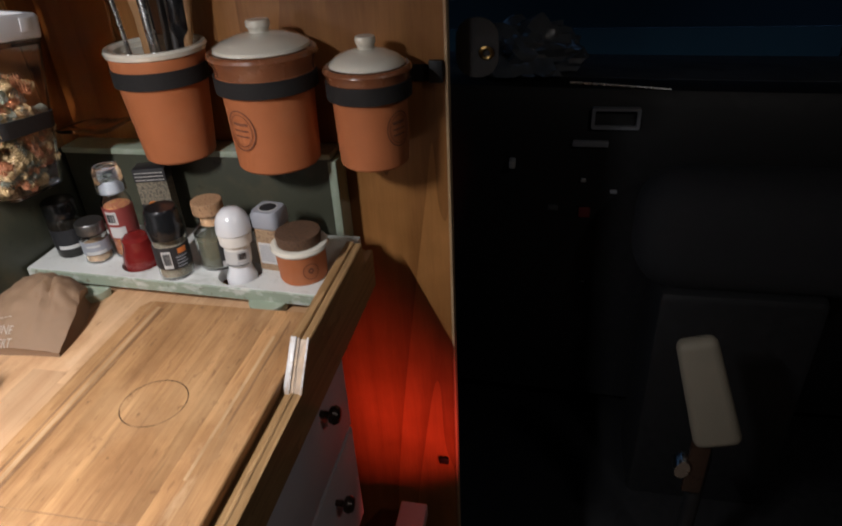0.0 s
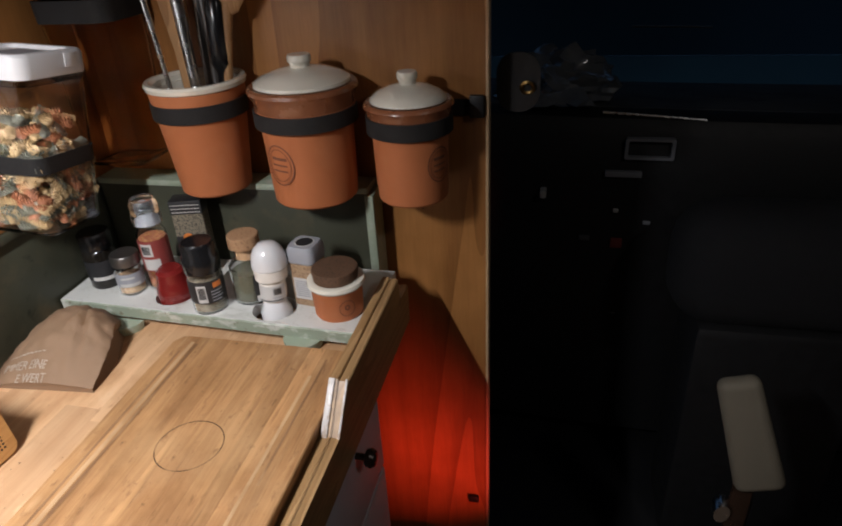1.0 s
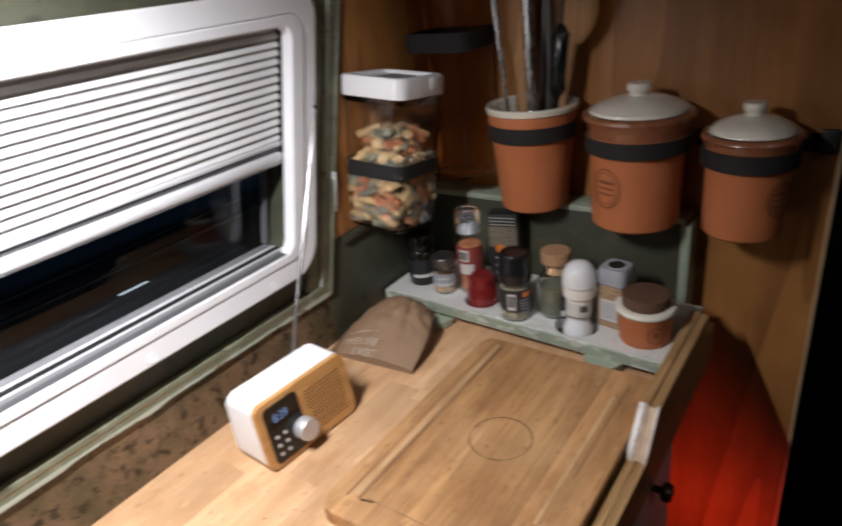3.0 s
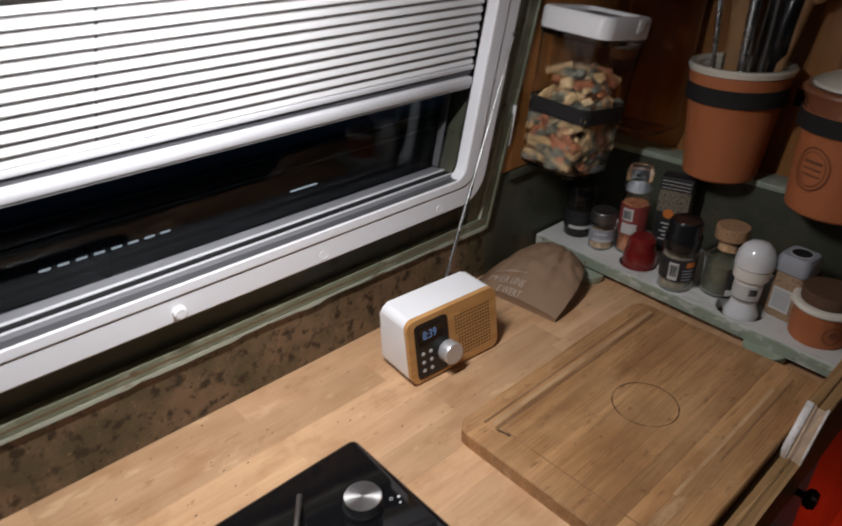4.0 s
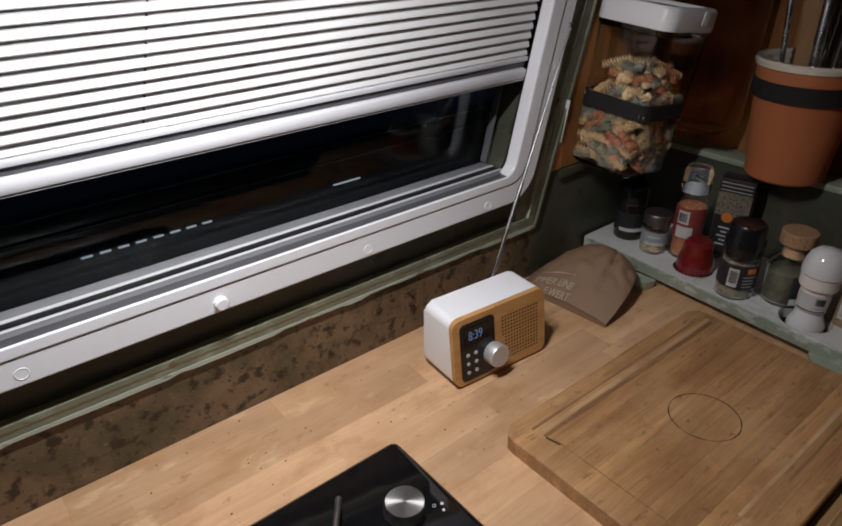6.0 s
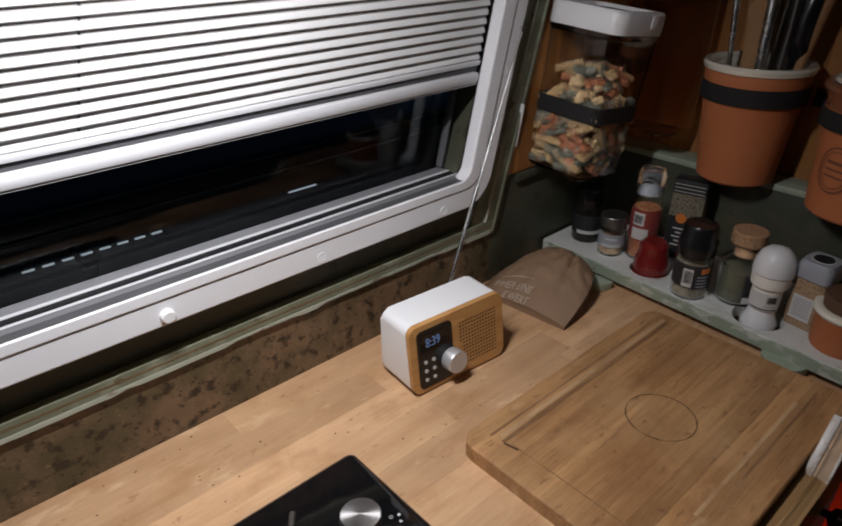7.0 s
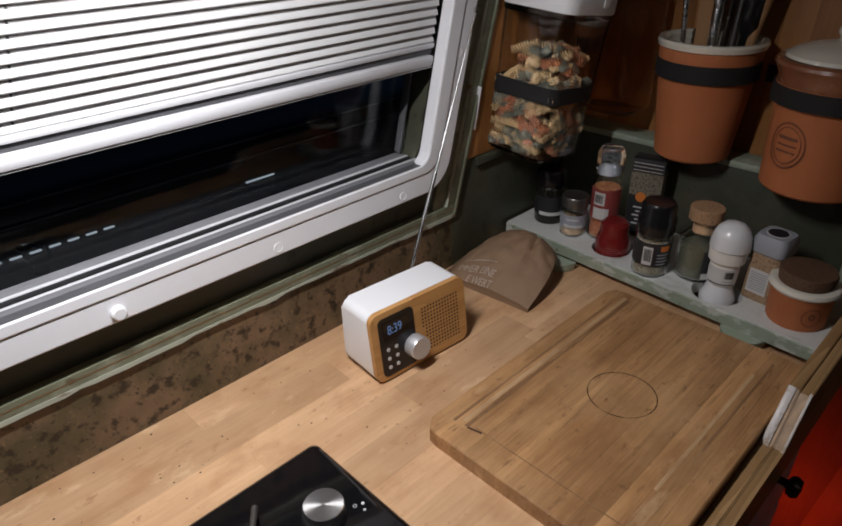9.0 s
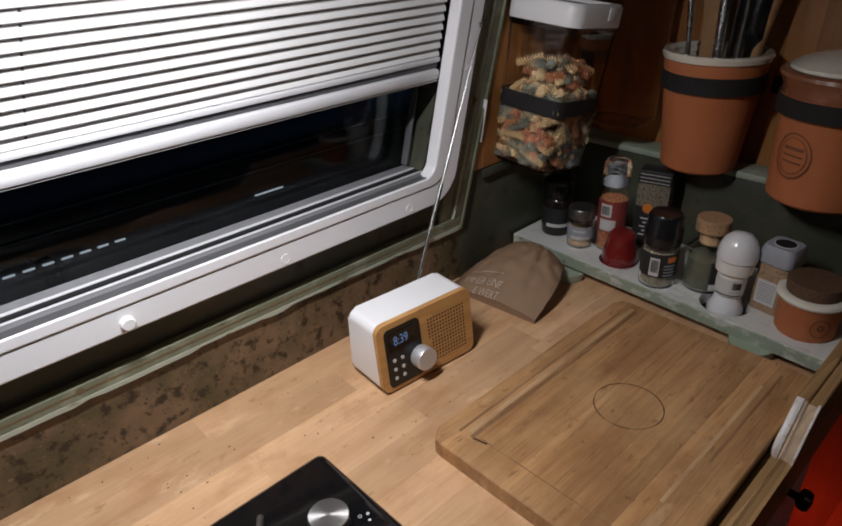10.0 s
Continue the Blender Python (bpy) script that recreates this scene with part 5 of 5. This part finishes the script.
def build_pasta_box():
    o = thing("pasta_box", (0, 0, 0), "clear plastic pasta box with white lid, half full", "storage box")
    o.matrix_world = Matrix.Translation((-0.086, -0.058, 0.245)) @ Matrix.Rotation(radians(6.5), 4, "Y") @ Matrix.Rotation(radians(4.0), 4, "X") @ Matrix.Translation((0, 0, -0.090))
    H = 0.175
    w0, w1 = 0.089, 0.098
    t = 0.0016
    shell = [square_ring(w0 - 0.006, 0, 0.012), square_ring(w0, 0.003), square_ring(w1, H), square_ring(w1 - 2 * t, H), square_ring(w0 - 2 * t, 0.005), square_ring(w0 - 0.012, 0.004, 0.01)]
    part("tub", loft(shell), M_TUB, o).visible_shadow = False
    lid = part("lid", loft([square_ring(w1 + 0.002, H - 0.002), square_ring(w1 + 0.004, H + 0.002, 0.016), square_ring(w1 + 0.004, H + 0.020, 0.016), square_ring(w1, H + 0.023, 0.016), square_ring(w1 - 0.018, H + 0.023, 0.012), square_ring(w1 - 0.020, H + 0.019, 0.012)]), M_WHITE, o, "white lid with sunken handle")
    part("lid_skirt", loft([square_ring(w1 - 0.001, H - 0.009), square_ring(w1 + 0.0015, H - 0.007), square_ring(w1 + 0.0015, H - 0.0022)]), M_TUB, lid).visible_shadow = False
    part("lid_well", box((-0.027, -0.018, H + 0.019), (0.027, 0.018, H + 0.0196)), M_LABEL_G, lid)
    part("lid_latch", box((0.012, -w1 / 2 - 0.0028, H + 0.006), (0.030, -w1 / 2 - 0.0016, H + 0.0205), 0.0005), M_WHITE, lid)
    band = [square_ring(0.0920, 0.072, 0.0145), square_ring(0.0950, 0.072, 0.016), square_ring(0.0958, 0.091, 0.016), square_ring(0.0928, 0.091, 0.0145)]
    bm = loft(band, False)
    n = len(band[0])
    bm.verts.ensure_lookup_table()
    for k in range(n):
        bm.faces.new((bm.verts[3 * n + k], bm.verts[3 * n + (k + 1) % n], bm.verts[(k + 1) % n], bm.verts[k]))
    part("strap", bm, M_STRAP, o, "black elastic strap")
    part("wall_clip", box((-0.0625, 0.047, 0.020), (-0.0610, 0.054, 0.074), 0.0005), M_WHITE, o, "white plastic wall clip")
    rng = random.Random(11)
    bm = bmesh.new()
    L, turns, ns = 0.035, 4.5, 64
    for phase in (0, 2 * math.pi / 3, 4 * math.pi / 3):
        rows = []
        for k in range(ns + 1):
            a = phase + 2 * math.pi * turns * k / ns * 0.72
            z = -L / 2 + L * k / ns
            c, s = math.cos(a), math.sin(a)
            rows.append([bm.verts.new((r * c - w * s, r * s + w * c, z)) for r, w in ((0.0004, 0.0011), (0.0056, 0.0009), (0.0056, -0.0009), (0.0004, -0.0011))])
        for a, b in zip(rows, rows[1:]):
            for i in range(4):
                bm.faces.new((a[i], b[i], b[(i + 1) % 4], a[(i + 1) % 4]))
        bm.faces.new(rows[0])
        bm.faces.new(rows[-1][::-1])
    join(bm, tube([(0, 0, -L * 0.49), (0, 0, L * 0.49)], 0.0027, 8))
    meshes = []
    for m in M_PASTA:
        c = bm.copy()
        meshes.append(mesh_of(c, "pasta_spiral", m))
    bm.free()
    for k in range(245):
        z = 0.009 + 0.118 * (k / 245) ** 0.95
        half = (w0 + (w1 - w0) * z / H) / 2 - 0.0074
        edge = rng.random() < 0.7
        u, v = rng.uniform(-half + 0.005, half - 0.005), rng.uniform(-half + 0.005, half - 0.005)
        yaw = rng.uniform(0, 360)
        tilt = 90 + rng.uniform(-30, 30)
        if edge and z < 0.092:
            if rng.random() < 0.5:
                u, yaw = -half, 90 + rng.uniform(-14, 14)
            else:
                v, yaw = -half, rng.uniform(-14, 14)
            tilt = rng.uniform(20, 160)
        if k < 80:
            tilt = 90 + rng.uniform(-35, 35)
            yaw += rng.uniform(-35, 35)
            z = min(z, 0.04)
        if z > 0.088:
            f = 0.95 if z < 0.10 else 0.7
            u, v = u * f, v * f
        reach = 0.0155
        dirv = Vector((math.sin(radians(tilt)) * math.cos(radians(yaw)), math.sin(radians(tilt)) * math.sin(radians(yaw)), math.cos(radians(tilt))))
        lim = half + 0.001
        u = max(-lim + abs(dirv.x) * reach, min(lim - abs(dirv.x) * reach, u))
        v = max(-lim + abs(dirv.y) * reach, min(lim - abs(dirv.y) * reach, v))
        z = max(z, 0.009 + abs(dirv.z) * reach)
        ob = new("pasta_spiral", meshes[rng.choice((0, 0, 0, 1, 1, 2, 2))])
        ob.parent = o
        ob.matrix_local = Matrix.Translation((u, v, z)) @ Matrix.Rotation(radians(yaw), 4, "Z") @ Matrix.Rotation(radians(tilt), 4, "Y") @ Matrix.Rotation(rng.uniform(0, 6), 4, "Z")


build_pasta_box()


def build_amber_tub():
    o = thing("amber_container", (0.048, -0.078, 0.186), "empty smoky amber plastic container strapped to wall", "container")
    def rg(w, z, r=0.018):
        return [(u, v, z) for u, v in outline(w * 0.9, w, r, 5)]
    part("tub", loft([rg(0.082, 0, 0.015), rg(0.088, 0.004), rg(0.104, 0.30), rg(0.100, 0.30), rg(0.085, 0.006), rg(0.078, 0.0045, 0.012)]), M_AMBER, o)
    part("lid", loft([rg(0.106, 0.298), rg(0.108, 0.302), rg(0.108, 0.322), rg(0.102, 0.326)]), M_BLACK, o, "black plastic lid")
    bm = loft([rg(0.1005, 0.178, 0.019), rg(0.1035, 0.178, 0.020), rg(0.1045, 0.203, 0.020), rg(0.1015, 0.203, 0.019)], False)
    n = len(rg(1, 1))
    bm.verts.ensure_lookup_table()
    for k in range(n):
        bm.faces.new((bm.verts[3 * n + k], bm.verts[3 * n + (k + 1) % n], bm.verts[(k + 1) % n], bm.verts[k]))
    part("strap", bm, M_STRAP, o, "black elastic strap")


build_amber_tub()
solid("knife_block", box((0.070, -0.480, 0.418), (WALL_X - 0.0005, -0.372, 0.50), 0.004), M_BLACK, "black box fixed high on the partition", "box")

# ---- driver's cab beyond the partition ----
def build_cab():
    hook = thing("brass_eyelet", (0.143, -0.600, 0.257), "brass eyelet on a dark leather loop", "eyelet")
    e = lathe([(0.005, 0), (0.0075, 0.0015), (0.010, 0), (0.0075, -0.0015), (0.005, 0)], 28)
    e.transform(Matrix.Rotation(radians(72), 4, "Y"))
    part("ring", e, M_BRASS, hook, "worn brass ring")
    lo = loft([[(q, u, v) for u, v in outline(0.055, 0.075, 0.025)] for q in (0.003, 0.006)])
    lo.transform(Matrix.Translation((0, 0.012, 0.006)))
    part("leather_loop", lo, M_CAB, hook, "dark leather loop")
    # dashboard: a lofted body with a rounded brow
    rows = []
    for k in range(9):
        y = -1.75 + 1.70 * k / 8
        bow = 0.03 * math.sin(math.pi * k / 8)
        sink = 0.03 * (1 - k / 8)
        rows.append([(x - bow, y, z - sink) for x, z in ((0.74, -0.80), (0.70, -0.35), (0.705, -0.10), (0.715, 0.03), (0.735, 0.062), (0.77, 0.074), (0.86, 0.070), (1.25, 0.0), (1.70, -0.10), (1.70, -0.80))])
    d = thing("dashboard", (0, 0, 0), "dark vinyl dashboard of the cab at night", "dashboard")
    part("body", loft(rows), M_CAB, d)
    # Separate top, paler than the body: the faint sky light is in its colour.
    tops = []
    for k in range(9):
        y = -1.74 + 1.68 * k / 8
        bow, sink = 0.03 * math.sin(math.pi * k / 8), 0.03 * (1 - k / 8)
        tops.append([(x - bow, y, z - sink) for x, z in ((0.775, 0.0752), (0.86, 0.0714), (1.25, 0.0016), (1.50, -0.048), (1.50, -0.060), (1.25, -0.012), (0.86, 0.060), (0.775, 0.064))])
    part("dash_top", loft(tops), M_DASHLIT, d, "dashboard top coloured paler for the faint light on it")
    part("edge_trim", tube([(0.715, -0.722, 0.060), (0.712, -0.83, 0.054), (0.71, -0.930, 0.047)], 0.0030, 8), M_STEEL, d, "bright trim line")
    part("switch", box((0.652, -0.614, -0.118), (0.680, -0.600, -0.100), 0.003), M_LABEL_W, d, "small white switch")
    fr = ring_plate(outline(0.100, 0.046, 0.004, 3), outline(0.086, 0.034, 0.003, 3), lambda u, v, s: (0.672 + 0.02 * s, -0.822 + u, -0.006 + v))
    part("vent_frame", fr, M_LABEL_G, d, "grey air vent frame")
    part("slot", box((0.668, -0.812, -0.068), (0.682, -0.736, -0.056), 0.001), M_LABEL_G, d)
    part("lever", tube([(0.69, -0.752, -0.434), (0.680, -0.764, -0.424), (0.678, -0.785, -0.420), (0.680, -0.806, -0.423), (0.69, -0.818, -0.432)], 0.0024, 8), M_STEEL, d, "small bright lever")
    for y, z, w, h, mat, nm in ((-0.703, -0.219, 0.012, 0.006, M_GREYSEAL, "button"), (-0.774, -0.228, 0.013, 0.012, M_LABEL_R, "warning_button"), (-0.766, -0.148, 0.006, 0.004, M_LABEL_W, "marking"), (-0.834, -0.174, 0.008, 0.004, M_LABEL_G, "marking")):
        part(nm, box((0.668, y - w, z - h), (0.690, y + w, z + h), 0.002), mat, d, "dull red warning button" if nm == "warning_button" else "")
    # seat cushion further off
    s = thing("driver_seat", (0.52, -1.08, FLOOR), "dark grey cloth cab seat", "seat")
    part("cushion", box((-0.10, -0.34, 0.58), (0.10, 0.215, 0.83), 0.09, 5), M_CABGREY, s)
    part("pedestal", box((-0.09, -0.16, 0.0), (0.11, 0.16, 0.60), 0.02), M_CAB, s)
    # folding armrest on its own post
    r = thing("armrest", (0.19, -0.965, FLOOR), "beige padded armrest on a dark post", "armrest")
    arm = box((-0.018, -0.033, -0.135), (0.018, 0.033, 0.075), 0.015, 4)
    for v in arm.verts:
        v.co.y *= 1.0 + 0.9 * max(0.0, -0.02 - v.co.z) * (4.0 if v.co.y < 0 else 0.4)
    arm.transform(Matrix.Translation((0.0, 0.004, -0.285 - FLOOR)) @ Matrix.Rotation(radians(-16), 4, "X") @ Matrix.Rotation(radians(10), 4, "Y"))
    part("pad", arm, M_BEIGE, r, "beige vinyl pad")
    lug = lathe([(0, -0.012), (0.016, -0.012), (0.018, 0.0), (0.016, 0.012), (0, 0.012)], 24)
    lug.transform(Matrix.Translation((-0.02, 0.012, -0.475 - FLOOR)) @ Matrix.Rotation(radians(80), 4, "Y") @ Matrix.Diagonal((1.6, 0.8, 1, 1)))
    part("hinge", lug, M_STEEL, r, "bright metal hinge")
    part("strap", box((-0.026, -0.030, -0.54 - FLOOR), (-0.016, 0.004, -0.385 - FLOOR), 0.004), M_BRONZE, r, "brown leather strap")
    part("post", tube([(0.012, -0.03, 0.0), (0.010, -0.03, 0.40), (0.004, -0.012, 0.52)], 0.016, 12), M_CAB, r)
    # windscreen
    w = thing("windscreen", (1.42, -0.9, 0.28), "dark bluish windscreen at night", "windscreen", kind="structure")
    ws = box((-0.004, -0.86, -0.32), (0.004, 0.90, 0.38), 0.003)
    ws.transform(Matrix.Rotation(radians(-28), 4, "Y"))
    part("pane", ws, M_PANE, w).visible_shadow = False
    solid("cab_pillar", tube([(1.3, 0.0, 0.0), (1.05, -0.005, 0.5), (0.98, -0.01, 0.92)], 0.045, 12), M_CAB, "dark cab door pillar", "pillar", "structure")
    # Added rod that stands for a reflected line on the glass.
    part("reflection_rod", tube([(-0.07, 0.087, -0.154), (-0.07, -0.02, -0.156), (-0.07, -0.13, -0.159)], 0.0030, 8), M_DARKSTEEL, w, "thin rod for a reflected line in the windscreen")
    bag = thing("plastic_bag", (0.52, -0.64, -0.10), "crumpled clear plastic bag on the dashboard", "plastic bag")
    bm = bmesh.new()
    bmesh.ops.create_icosphere(bm, subdivisions=4, radius=0.082)
    for v in bm.verts:
        k = 1 + 0.5 * noise.noise(v.co * 28) + 0.35 * abs(noise.noise(v.co * 75))
        v.co = Vector((v.co.x * k, v.co.y * k * 1.3, max(-0.03, v.co.z * k * 0.8)))
    return bag, bm


bag_thing, bag_bm = build_cab()
bag_thing.matrix_world = pose(0.81, -0.625, 0.096)
part("film", bag_bm, M_FILM, bag_thing)


# Added backdrop: hides the sky and carries the painted blue glow.
solid("backdrop_glow", box((4.0, -6, -2.0), (4.05, 4, 1.45)), M_BACKGLOW, "added dark backdrop with a painted blue windscreen glow", "backdrop", "structure")

# ---- worktop staves, last ----
worktop = thing("worktop", (0, 0, 0), "oiled beech butcher-block worktop with crumbs", "worktop", kind="structure")
part("core", box((-1.9, -0.4285, -0.030), (0.058, -0.0005, -0.004)), M_RAIL, worktop)
rng = random.Random(21)
rows = 10
wd = 0.428 / rows
for r in range(rows):
    x = -1.9
    while x < 0.058:
        L = rng.uniform(0.14, 0.42)
        x1 = min(0.058, x + L)
        if 0.058 - x1 < 0.06:
            x1 = 0.058
        y1 = -0.0006 - r * wd
        part("stave", box((x + 0.00002, y1 - wd + 0.00002, -0.0038), (x1 - 0.00002, y1 - 0.00002, 0.0), 0.00012, 1), M_BEECH, worktop)
        x = x1
crumbs = bmesh.new()
for k in range(110):
    a, b = rng.uniform(-0.85, -0.30), rng.uniform(-0.20, -0.01)
    if -0.44 < a < -0.28 and b > -0.13 or a < -0.51 and b < -0.13:
        continue
    s = rng.uniform(0.0003, 0.0009)
    c = bmesh.new()
    bmesh.ops.create_icosphere(c, subdivisions=1, radius=s)
    join(crumbs, c, Matrix.Translation((a, b, s * 0.4)) @ Matrix.Diagonal((1.5, 1, 0.5, 1)))
solid("crumbs", crumbs, M_BRONZE, "scattered dark crumbs on the worktop", "crumbs", "stuff")
